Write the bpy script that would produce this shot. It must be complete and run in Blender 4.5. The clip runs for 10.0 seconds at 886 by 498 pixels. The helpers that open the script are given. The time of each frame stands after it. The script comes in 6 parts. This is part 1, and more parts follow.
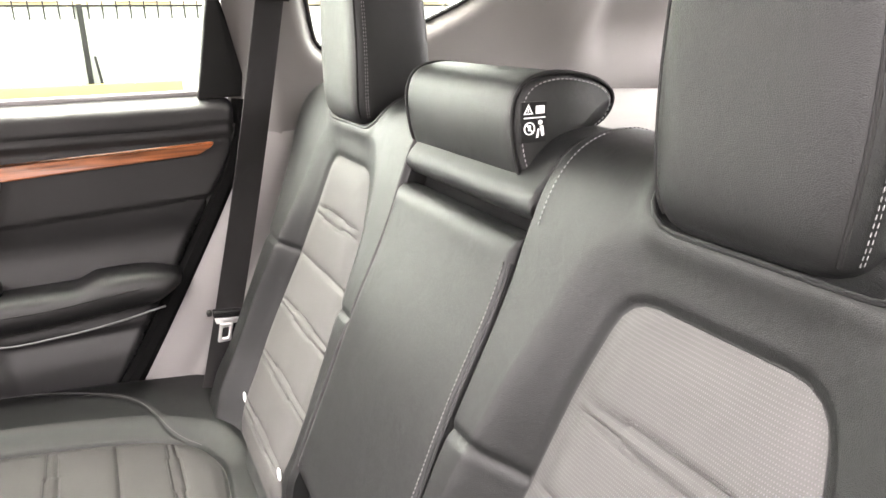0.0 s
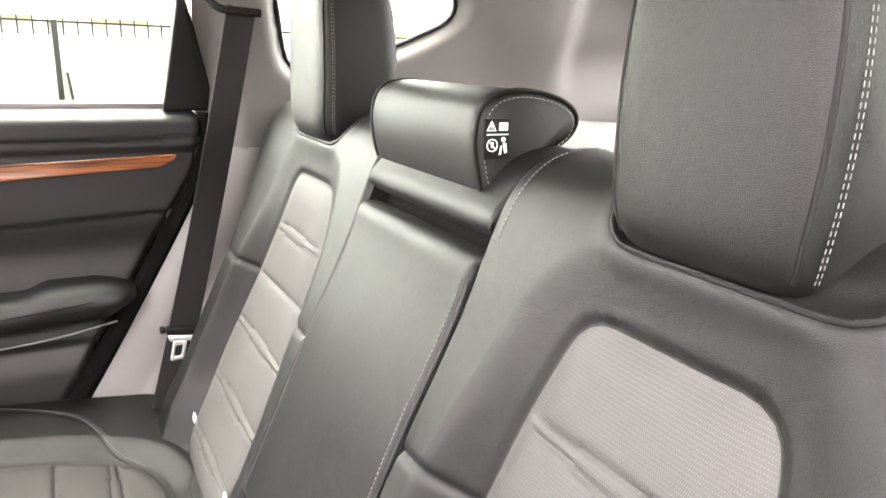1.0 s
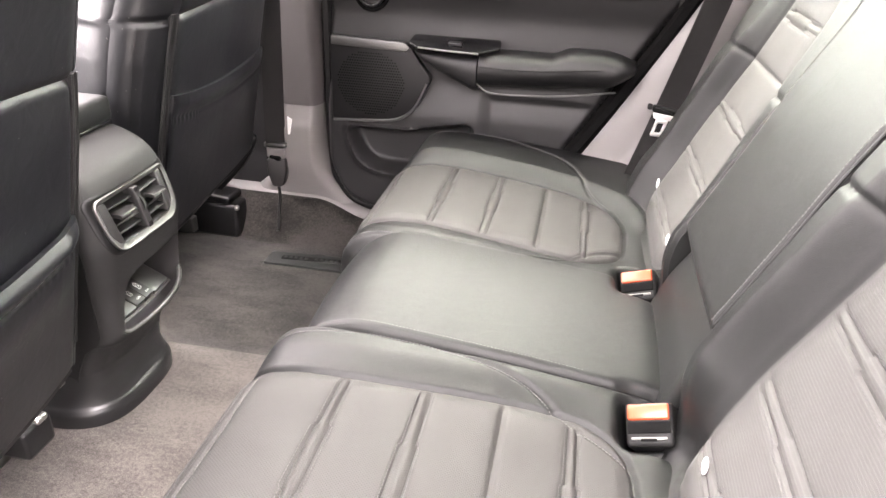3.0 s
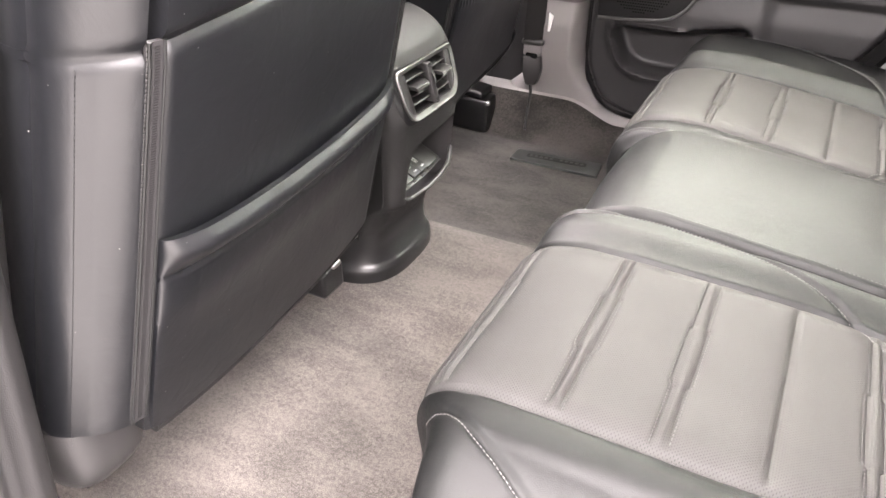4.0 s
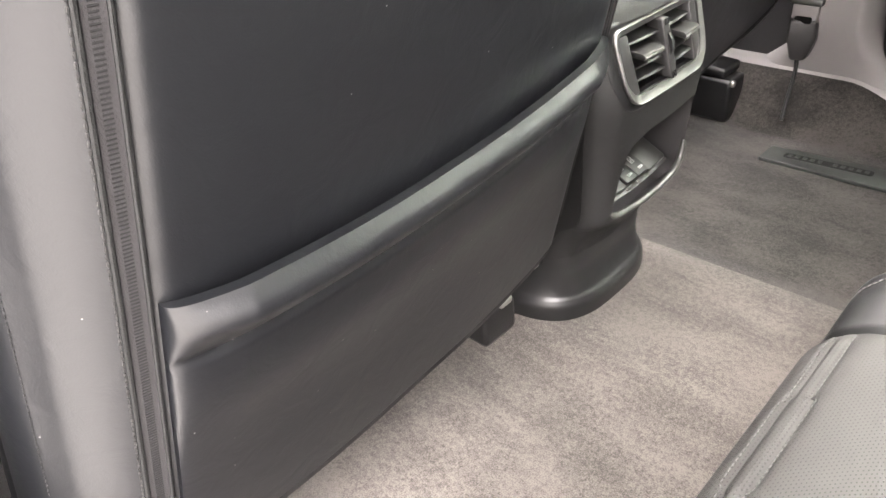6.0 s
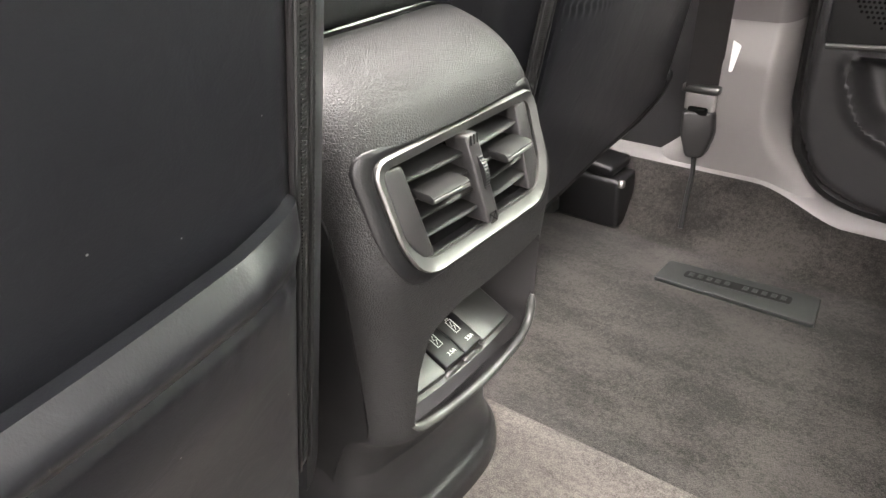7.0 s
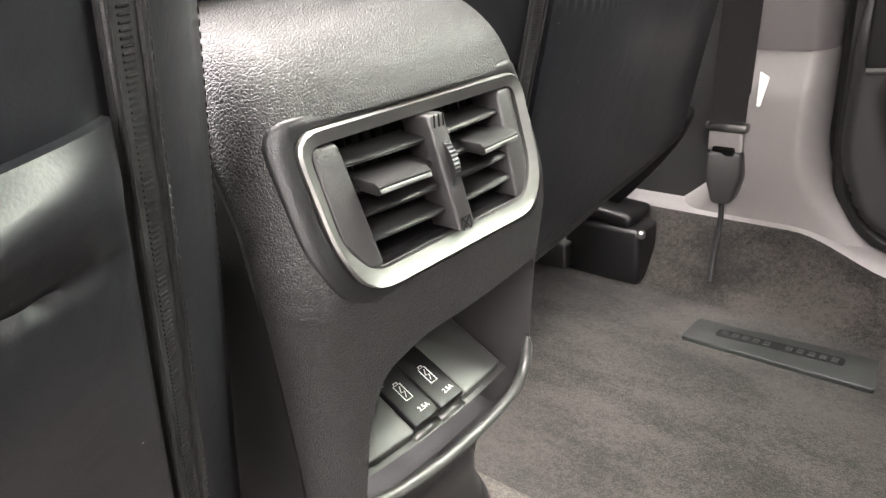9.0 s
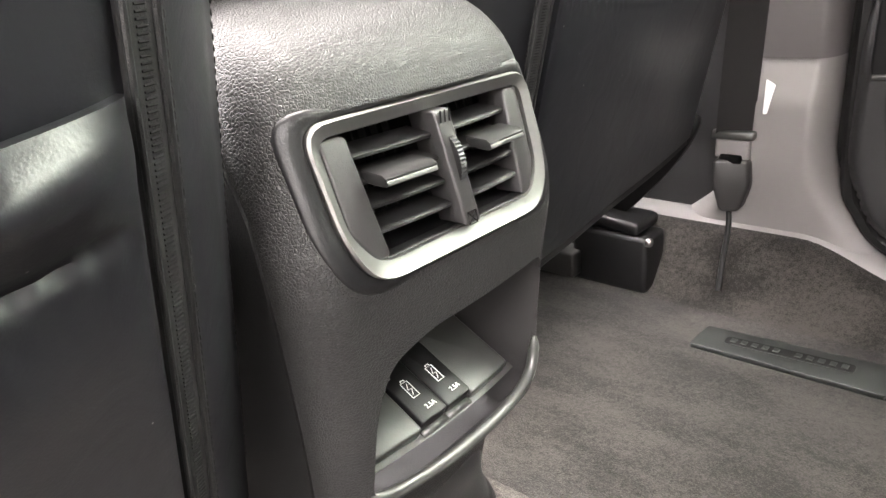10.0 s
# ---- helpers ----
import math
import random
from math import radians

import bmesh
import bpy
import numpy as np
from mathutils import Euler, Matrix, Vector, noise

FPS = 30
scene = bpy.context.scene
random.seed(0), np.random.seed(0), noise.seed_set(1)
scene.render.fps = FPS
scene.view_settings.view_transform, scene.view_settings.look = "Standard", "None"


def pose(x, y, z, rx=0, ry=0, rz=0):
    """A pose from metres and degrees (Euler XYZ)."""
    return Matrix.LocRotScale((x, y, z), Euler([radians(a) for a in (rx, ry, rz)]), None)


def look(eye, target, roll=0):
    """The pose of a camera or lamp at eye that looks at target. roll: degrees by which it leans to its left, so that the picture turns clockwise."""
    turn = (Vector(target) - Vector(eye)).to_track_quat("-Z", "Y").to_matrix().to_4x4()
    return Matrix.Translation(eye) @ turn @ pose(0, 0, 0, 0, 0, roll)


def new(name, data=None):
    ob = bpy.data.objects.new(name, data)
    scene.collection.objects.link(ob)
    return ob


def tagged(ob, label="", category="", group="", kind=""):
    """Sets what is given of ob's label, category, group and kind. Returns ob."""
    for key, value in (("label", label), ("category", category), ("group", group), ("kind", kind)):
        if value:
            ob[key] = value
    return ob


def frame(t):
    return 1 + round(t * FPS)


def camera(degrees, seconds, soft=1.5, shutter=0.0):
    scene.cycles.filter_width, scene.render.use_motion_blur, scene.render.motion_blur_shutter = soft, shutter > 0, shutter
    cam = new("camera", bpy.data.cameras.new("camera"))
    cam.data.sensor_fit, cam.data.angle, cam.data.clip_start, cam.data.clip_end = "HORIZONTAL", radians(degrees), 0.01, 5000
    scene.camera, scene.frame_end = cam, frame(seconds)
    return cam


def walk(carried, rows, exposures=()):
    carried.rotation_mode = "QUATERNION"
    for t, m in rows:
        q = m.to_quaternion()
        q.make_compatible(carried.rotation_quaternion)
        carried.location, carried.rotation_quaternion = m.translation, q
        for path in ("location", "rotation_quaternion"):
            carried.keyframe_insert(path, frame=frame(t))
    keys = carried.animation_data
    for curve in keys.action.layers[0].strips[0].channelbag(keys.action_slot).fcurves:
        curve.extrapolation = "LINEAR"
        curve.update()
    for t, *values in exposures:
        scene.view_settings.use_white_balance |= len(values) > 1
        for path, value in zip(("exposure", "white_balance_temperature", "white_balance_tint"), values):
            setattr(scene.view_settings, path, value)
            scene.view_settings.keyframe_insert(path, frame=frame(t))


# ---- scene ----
cam = camera(65.0, 10.0)
PATH = [
    (0, (0.63, -0.658, 0.929), (1.473, 1.049, 0.314), -0.9),
    (0.5, (0.633, -0.64, 0.93), (1.611, 1.026, 0.413), 0.3),
    (1, (0.644, -0.655, 0.911), (1.574, 1.035, 0.385), 1.9),
    (1.5, (0.664, -0.687, 0.875), (1.347, 1.091, 0.265), 2.7),
    (2, (0.665, -0.729, 0.847), (0.993, 1.11, 0.133), 2.7),
    (2.5, (0.642, -0.787, 0.844), (0.619, 1.035, 0.019), 2.7),
    (2.7, (0.635, -0.808, 0.834), (0.48, 0.988, -0.034), 2.6),
    (3.8, (0.545, -0.909, 0.782), (-0.142, 0.613, -0.32), 0.7),
    (4, (0.52, -0.917, 0.772), (-0.266, 0.536, -0.356), -0.2),
    (4.5, (0.455, -0.877, 0.716), (-0.574, 0.409, -0.418), -3.8),
    (5, (0.384, -0.768, 0.676), (-0.788, 0.423, -0.422), -5.6),
    (5.2, (0.357, -0.739, 0.671), (-0.818, 0.424, -0.454), -4.2),
    (6.3, (0.362, -0.604, 0.619), (-0.868, 0.484, -0.522), -7.0),
    (6.5, (0.334, -0.53, 0.6), (-0.874, 0.604, -0.52), -6.8),
    (7, (0.269, -0.344, 0.571), (-0.868, 0.956, -0.437), -4.0),
    (7.5, (0.245, -0.289, 0.523), (-0.897, 1.049, -0.428), -3.6),
    (8, (0.24, -0.264, 0.505), (-0.94, 1.089, -0.377), -4.1),
    (8.5, (0.238, -0.26, 0.49), (-0.977, 1.09, -0.348), -4.4),
    (9, (0.243, -0.264, 0.481), (-1.006, 1.083, -0.312), -4.7),
    (9.5, (0.244, -0.27, 0.475), (-1.022, 1.079, -0.285), -4.9),
    (10, (0.249, -0.27, 0.471), (-1.028, 1.076, -0.275), -5.0),
]
EXPOSURE = [(0, 5.88, 7000, 21), (1.0, 5.96, 7000, 21), (2.0, 6.13, 7000, 23), (2.7, 6.2, 7000, 24), (4.0, 6.15, 7000, 23), (5.0, 6.2, 7000, 20), (6.5, 6.3, 7000, 18), (7.5, 6.4, 7000, 17.5), (10, 6.48, 7000, 17.5)]
walk(cam, [(t, look(eye, target, roll)) for t, eye, target, roll in PATH], EXPOSURE)

# ---- light ----
world = bpy.data.worlds.new("sky")
scene.world = world
world.use_nodes = True
wn = world.node_tree.nodes
sky = wn.new("ShaderNodeTexSky")
sky.sky_type = "NISHITA"
sky.sun_disc = False
sky.sun_elevation = radians(62)
sky.sun_rotation = radians(345)
sky.air_density, sky.dust_density = 1.0, 3.0
wn["Background"].inputs["Strength"].default_value = 0.15
grey = wn.new("ShaderNodeRGBToBW")
cloud = wn.new("ShaderNodeMixRGB")
cloud.inputs[0].default_value = 0.8
world.node_tree.links.new(sky.outputs[0], grey.inputs[0])
world.node_tree.links.new(sky.outputs[0], cloud.inputs[1])
world.node_tree.links.new(grey.outputs[0], cloud.inputs[2])
overcast = wn.new("ShaderNodeMixRGB")
overcast.inputs[0].default_value = 0.92
overcast.inputs[2].default_value = (4.9, 5.0, 5.05, 1)
world.node_tree.links.new(cloud.outputs[0], overcast.inputs[1])
world.node_tree.links.new(overcast.outputs[0], wn["Background"].inputs[0])
sun = new("sun", bpy.data.lights.new("sun", "SUN"))
sun.data.energy, sun.data.angle, sun.data.color = 0.30, radians(70), (1.0, 0.97, 0.93)
sun.matrix_world = look((-0.25, 0.9, 2.6), (0.2, -0.2, 0.3))


# ---- materials ----
def material(name, color, rough=0.5, metal=0.0, vary=0.12, scale=12.0, grain=0.0, grain_size=0.0012, fine=0.0, sheen=0.0, spec=0.5, tint=None, wrinkle=0.0):
    """A surface with slow colour change, wear in the gloss, and a fine relief."""
    m = bpy.data.materials.new(name)
    m.use_nodes = True
    n, l = m.node_tree.nodes, m.node_tree.links
    b = n["Principled BSDF"]
    b.inputs["Metallic"].default_value = metal
    b.inputs["Specular IOR Level"].default_value = spec
    if sheen:
        b.inputs["Sheen Weight"].default_value = sheen
        b.inputs["Sheen Roughness"].default_value = 0.6
    co = n.new("ShaderNodeTexCoord")
    big = n.new("ShaderNodeTexNoise")
    big.inputs["Scale"].default_value = scale
    big.inputs["Detail"].default_value = 5
    l.new(co.outputs["Object"], big.inputs["Vector"])
    ramp = n.new("ShaderNodeMixRGB")
    c2 = tint or [c * (1 - vary) for c in color]
    ramp.inputs[1].default_value = (*[min(1, c * (1 + vary)) for c in color], 1)
    ramp.inputs[2].default_value = (*c2, 1)
    l.new(big.outputs[0], ramp.inputs[0])
    l.new(ramp.outputs[0], b.inputs["Base Color"])
    mr = n.new("ShaderNodeMapRange")
    mr.inputs["To Min"].default_value = max(0.02, rough - 0.07)
    mr.inputs["To Max"].default_value = min(1, rough + 0.07)
    l.new(big.outputs[0], mr.inputs["Value"])
    l.new(mr.outputs[0], b.inputs["Roughness"])
    last = None
    if grain:
        v = n.new("ShaderNodeTexVoronoi")
        v.feature = "DISTANCE_TO_EDGE"
        v.inputs["Scale"].default_value = 1 / grain_size
        l.new(co.outputs["Object"], v.inputs["Vector"])
        r = n.new("ShaderNodeMapRange")
        r.inputs["From Max"].default_value = 0.22
        r.interpolation_type = "SMOOTHSTEP"
        l.new(v.outputs[0], r.inputs["Value"])
        bump = n.new("ShaderNodeBump")
        bump.inputs["Strength"].default_value = grain
        bump.inputs["Distance"].default_value = grain_size * 0.25
        l.new(r.outputs[0], bump.inputs["Height"])
        last = bump
    if fine:
        f = n.new("ShaderNodeTexNoise")
        f.inputs["Scale"].default_value = 900
        f.inputs["Detail"].default_value = 3
        l.new(co.outputs["Object"], f.inputs["Vector"])
        b2 = n.new("ShaderNodeBump")
        b2.inputs["Strength"].default_value = fine
        b2.inputs["Distance"].default_value = 0.0006
        l.new(f.outputs[0], b2.inputs["Height"])
        if last:
            l.new(last.outputs[0], b2.inputs["Normal"])
        last = b2
    if wrinkle:
        f = n.new("ShaderNodeTexNoise")
        f.inputs["Scale"].default_value = 38
        f.inputs["Detail"].default_value = 6
        f.inputs["Distortion"].default_value = 0.8
        l.new(co.outputs["Object"], f.inputs["Vector"])
        b3 = n.new("ShaderNodeBump")
        b3.inputs["Strength"].default_value = wrinkle
        b3.inputs["Distance"].default_value = 0.004
        l.new(f.outputs[0], b3.inputs["Height"])
        if last:
            l.new(last.outputs[0], b3.inputs["Normal"])
        last = b3
    if last:
        l.new(last.outputs[0], b.inputs["Normal"])
    return m


def perforated(name, color, rough, pitch, pale=1.8):
    """Leather with rows of small punched holes, laid out in the cover's own coordinates."""
    m = material(name, color, rough, grain=0.25, grain_size=0.0011, spec=0.22)
    n, l = m.node_tree.nodes, m.node_tree.links
    b = n["Principled BSDF"]
    uv = n.new("ShaderNodeUVMap")
    uv.uv_map = "cover"
    sc = n.new("ShaderNodeVectorMath")
    sc.operation = "MULTIPLY"
    sc.inputs[1].default_value = (1 / pitch[0], 1 / pitch[1], 1)
    l.new(uv.outputs[0], sc.inputs[0])
    sep = n.new("ShaderNodeSeparateXYZ")
    l.new(sc.outputs[0], sep.inputs[0])

    def op(kind, a, c=None, v=0.0):
        q = n.new("ShaderNodeMath")
        q.operation = kind
        l.new(a, q.inputs[0])
        if c is not None:
            l.new(c, q.inputs[1])
        else:
            q.inputs[1].default_value = v
        return q.outputs[0]
    row = op("FLOOR", sep.outputs[1])
    shift = op("MULTIPLY", op("MODULO", row, v=2.0), v=0.5)
    fx = op("SUBTRACT", op("FRACT", op("ADD", sep.outputs[0], shift)), v=0.5)
    fy = op("SUBTRACT", op("FRACT", sep.outputs[1]), v=0.5)
    d = op("SQRT", op("ADD", op("MULTIPLY", fx, fx), op("MULTIPLY", fy, fy)))
    hole = n.new("ShaderNodeMapRange")
    hole.inputs["From Min"].default_value, hole.inputs["From Max"].default_value = 0.12, 0.26
    l.new(d, hole.inputs["Value"])
    old = b.inputs["Base Color"].links[0].from_socket
    mix = n.new("ShaderNodeMixRGB")
    mix.inputs[1].default_value = (*[c * pale for c in color], 1)
    l.new(hole.outputs[0], mix.inputs[0])
    l.new(old, mix.inputs[2])
    l.new(mix.outputs[0], b.inputs["Base Color"])
    bump = n.new("ShaderNodeBump")
    bump.inputs["Strength"].default_value = 0.5
    bump.inputs["Distance"].default_value = 0.0005
    l.new(hole.outputs[0], bump.inputs["Height"])
    l.new(b.inputs["Normal"].links[0].from_socket, bump.inputs["Normal"])
    l.new(bump.outputs[0], b.inputs["Normal"])
    return m


def wood_material():
    m = bpy.data.materials.new("wood_veneer")
    m.use_nodes = True
    n, l = m.node_tree.nodes, m.node_tree.links
    b = n["Principled BSDF"]
    b.inputs["Roughness"].default_value = 0.28
    b.inputs["Coat Weight"].default_value = 0.4
    co = n.new("ShaderNodeTexCoord")
    mp = n.new("ShaderNodeMapping")
    mp.inputs["Scale"].default_value = (2.5, 60, 60)
    l.new(co.outputs["Object"], mp.inputs[0])
    no = n.new("ShaderNodeTexNoise")
    no.inputs["Scale"].default_value = 2.2
    no.inputs["Detail"].default_value = 8
    no.inputs["Distortion"].default_value = 0.7
    l.new(mp.outputs[0], no.inputs["Vector"])
    cr = n.new("ShaderNodeValToRGB")
    cr.color_ramp.elements[0].position, cr.color_ramp.elements[0].color = 0.32, (0.10, 0.030, 0.010, 1)
    cr.color_ramp.elements[1].position, cr.color_ramp.elements[1].color = 0.62, (0.38, 0.115, 0.040, 1)
    e = cr.color_ramp.elements.new(0.46)
    e.color = (0.25, 0.08, 0.027, 1)
    l.new(no.outputs[0], cr.inputs[0])
    l.new(cr.outputs[0], b.inputs["Base Color"])
    return m


def carpet_material(name, color, light, mottle=0.85):
    m = bpy.data.materials.new(name)
    m.use_nodes = True
    n, l = m.node_tree.nodes, m.node_tree.links
    b = n["Principled BSDF"]
    b.inputs["Roughness"].default_value = 0.95
    b.inputs["Sheen Weight"].default_value = 0.1
    b.inputs["Specular IOR Level"].default_value = 0.15
    co = n.new("ShaderNodeTexCoord")
    noises = []
    for sc, stretch in ((7, (1, 1.8, 1)), (650, (1, 1, 1)), (160, (1, 1.25, 1)), (30, (0.45, 1.7, 1))):
        mp = n.new("ShaderNodeMapping")
        mp.inputs["Scale"].default_value = stretch
        l.new(co.outputs["Object"], mp.inputs[0])
        q = n.new("ShaderNodeTexNoise")
        q.inputs["Scale"].default_value = sc
        q.inputs["Detail"].default_value = 6
        l.new(mp.outputs[0], q.inputs["Vector"])
        w = n.new("ShaderNodeMath")
        w.operation = "MULTIPLY"
        w.inputs[1].default_value = {7: mottle, 650: 0.95, 160: 0.50, 30: 0.24}[sc]
        l.new(q.outputs[0], w.inputs[0])
        noises.append(w.outputs[0])
    add = n.new("ShaderNodeMath")
    add.operation = "ADD"
    l.new(noises[0], add.inputs[0])
    l.new(noises[1], add.inputs[1])
    add2 = n.new("ShaderNodeMath")
    add2.operation = "ADD"
    l.new(add.outputs[0], add2.inputs[0])
    l.new(noises[2], add2.inputs[1])
    add3 = n.new("ShaderNodeMath")
    add3.operation = "ADD"
    l.new(add2.outputs[0], add3.inputs[0])
    l.new(noises[3], add3.inputs[1])
    r = n.new("ShaderNodeMapRange")
    r.inputs["From Min"].default_value, r.inputs["From Max"].default_value = mottle / 2 + 0.68, mottle / 2 + 1.00
    l.new(add3.outputs[0], r.inputs["Value"])
    mix = n.new("ShaderNodeMixRGB")
    mix.inputs[1].default_value, mix.inputs[2].default_value = (*color, 1), (*light, 1)
    l.new(r.outputs[0], mix.inputs[0])
    l.new(mix.outputs[0], b.inputs["Base Color"])
    bump = n.new("ShaderNodeBump")
    bump.inputs["Strength"].default_value = 0.7
    bump.inputs["Distance"].default_value = 0.0012
    l.new(noises[1], bump.inputs["Height"])
    l.new(bump.outputs[0], b.inputs["Normal"])
    return m


def webbing_material():
    m = material("belt_webbing", (0.016, 0.015, 0.015), 0.75, fine=0.5, spec=0.2)
    n, l = m.node_tree.nodes, m.node_tree.links
    uv = n.new("ShaderNodeUVMap")
    uv.uv_map = "cover"
    w = n.new("ShaderNodeTexWave")
    w.inputs["Scale"].default_value = 60
    l.new(uv.outputs[0], w.inputs["Vector"])
    bump = n.new("ShaderNodeBump")
    bump.inputs["Strength"].default_value = 0.5
    bump.inputs["Distance"].default_value = 0.0006
    l.new(w.outputs[0], bump.inputs["Height"])
    l.new(bump.outputs[0], n["Principled BSDF"].inputs["Normal"])
    return m


def glass_material():
    m = bpy.data.materials.new("window_glass")
    m.use_nodes = True
    b = m.node_tree.nodes["Principled BSDF"]
    b.inputs["Base Color"].default_value = (0.70, 0.80, 0.70, 1)
    b.inputs["Transmission Weight"].default_value = 1.0
    b.inputs["Roughness"].default_value = 0.0
    b.inputs["IOR"].default_value = 1.02
    return m


LEATHER = material("black_leather", (0.0028, 0.0031, 0.0030), 0.48, grain=0.36, grain_size=0.0013, scale=7, vary=0.15, spec=0.35, wrinkle=0.16)
# one leather in two tones: backrest copy lightened to stand in for light
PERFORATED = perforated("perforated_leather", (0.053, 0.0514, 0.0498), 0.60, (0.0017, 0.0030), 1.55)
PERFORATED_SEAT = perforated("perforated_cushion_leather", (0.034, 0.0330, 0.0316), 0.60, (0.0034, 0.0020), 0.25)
BACKSKIN = material("vinyl_back", (0.0033, 0.0036, 0.0044), 0.38, fine=0.12, scale=5, vary=0.2, spec=0.46, wrinkle=0.14)


def dusty(m):
    """A few pale specks of dust lying on a dark cover."""
    n, l = m.node_tree.nodes, m.node_tree.links
    b = n["Principled BSDF"]
    co = n.new("ShaderNodeTexCoord")
    v = n.new("ShaderNodeTexVoronoi")
    v.inputs["Scale"].default_value = 56
    l.new(co.outputs["Object"], v.inputs["Vector"])
    r = n.new("ShaderNodeMapRange")
    r.inputs["From Min"].default_value, r.inputs["From Max"].default_value = 0.035, 0.020
    l.new(v.outputs["Distance"], r.inputs["Value"])
    old = b.inputs["Base Color"].links[0].from_socket
    mix = n.new("ShaderNodeMixRGB")
    mix.inputs[2].default_value = (0.30, 0.29, 0.27, 1)
    l.new(r.outputs[0], mix.inputs[0])
    l.new(old, mix.inputs[1])
    l.new(mix.outputs[0], b.inputs["Base Color"])


dusty(BACKSKIN)
THREAD = material("grey_thread", (0.095, 0.092, 0.090), 0.7)
PALETHREAD = material("pale_thread", (0.13, 0.127, 0.13), 0.7)
PLASTIC = material("black_plastic", (0.0045, 0.0045, 0.0048), 0.42, fine=0.25, scale=10, spec=0.36)
GRAINED = material("grained_plastic", (0.0100, 0.0098, 0.0097), 0.48, grain=0.58, grain_size=0.0018, scale=10, spec=0.32)
SIDEGRAIN = material("side_grain_plastic", (0.0035, 0.0035, 0.0035), 0.50, grain=0.35, grain_size=0.0016, scale=10, spec=0.3)
FOOTGLOSS = material("rubbed_plastic", (0.0080, 0.0080, 0.0082), 0.34, fine=0.2, scale=10, spec=0.55)
SOFT = material("door_vinyl", (0.0165, 0.0161, 0.0166), 0.44, spec=0.32, grain=0.3, grain_size=0.0013, scale=6)
TRIM = material("grey_trim", (0.152, 0.143, 0.139), 0.50, fine=0.3, scale=6, vary=0.06)
# same grey trim as the pillar's foot; shading is put into this darker tone
UPPERSHADE = material("shaded_upper_trim", (0.078, 0.0715, 0.0715), 0.55, fine=0.4, scale=6, vary=0.08, spec=0.35)
ARMSKIN = material("armrest_vinyl", (0.007, 0.007, 0.0072), 0.42, spec=0.42, grain=0.3, grain_size=0.0013, scale=6)
# near pillar's copy of the grey trim, its shade put into the colour
SHADEDTRIM = material("shaded_pillar_trim", (0.0055, 0.0052, 0.0053), 0.6, fine=0.5, scale=9, vary=0.12, spec=0.3)
DARKTRIM = material("charcoal_trim", (0.015, 0.0142, 0.0142), 0.46, fine=0.3, scale=6, vary=0.08)
PALE = material("pale_grey_trim", (0.105, 0.098, 0.094), 0.65, fine=0.3, scale=3, vary=0.05)
HEADLINER = material("pale_headliner", (0.36, 0.345, 0.33), 0.95, fine=0.6, vary=0.04)
RUBBER = material("black_rubber", (0.006, 0.006, 0.006), 0.6, fine=0.2, spec=0.22)
GLOSSBLACK = material("piano_black", (0.005, 0.005, 0.0055), 0.16, vary=0.05)
# near-black: real black seal and marks, and shade painted into gaps and holes
DARK = material("shade_and_black", (0.004, 0.004, 0.004), 0.9, vary=0.05, spec=0.05)
SATIN = material("satin_silver", (0.50, 0.50, 0.48), 0.36, metal=1.0, vary=0.04)
DARKSATIN = material("dark_satin_metal", (0.16, 0.16, 0.155), 0.40, metal=1.0, vary=0.05)
CHROME = material("chrome", (0.75, 0.75, 0.74), 0.12, metal=1.0, vary=0.03)
WOOD = wood_material()
# floor carpet; part of its darkness is far-side shade put into the colour
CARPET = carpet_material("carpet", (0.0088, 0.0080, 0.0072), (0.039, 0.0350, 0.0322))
WEBBING = webbing_material()
WHITE = material("white_plastic", (0.78, 0.78, 0.76), 0.5, vary=0.03)
RED = material("red_plastic", (0.34, 0.045, 0.012), 0.35, vary=0.05)
DARKRED = material("dark_red_plastic", (0.07, 0.006, 0.007), 0.4, vary=0.05)
SHELF = material("shelf_plastic", (0.030, 0.031, 0.029), 0.36, fine=0.2, vary=0.08)
SLAT = material("vent_slat", (0.006, 0.006, 0.0059), 0.42, fine=0.15, vary=0.08, spec=0.18)
FRAME = material("vent_frame_metal", (0.16, 0.16, 0.154), 0.46, metal=1.0, vary=0.05)
STEEL = material("brushed_steel", (0.72, 0.72, 0.71), 0.42, metal=0.8, vary=0.05)
BLUEPAINT = material("blue_paint", (0.0022, 0.0032, 0.0062), 0.14, vary=0.06)
GLASS = glass_material()


# ---- building helpers ----
def smooth(t, a, b):
    q = np.clip((t - a) / (b - a), 0, 1)
    return q * q * (3 - 2 * q)


def origin(ob):
    """Where the thing stands that ob belongs to."""
    while ob is not None and ob.parent is not None:
        ob = ob.parent
    return Vector((0, 0, 0)) if ob is None else ob.location.copy()


def part(name, bm, mat, parent=None, label="", flat=False):
    """One bmesh as one mesh object, under a thing or a part."""
    bmesh.ops.translate(bm, verts=bm.verts, vec=-origin(parent))
    me = bpy.data.meshes.new(name)
    bm.to_mesh(me)
    bm.free()
    me.materials.append(mat)
    if not flat:
        for p in me.polygons:
            p.use_smooth = True
    ob = new(name, me)
    ob.parent = parent
    if label:
        ob["label"] = label
    return ob


def thing(name, label, category, at=(0, 0, 0), group="", kind=""):
    ob = new(name)
    ob.location = at
    return tagged(ob, label, category, group, kind)


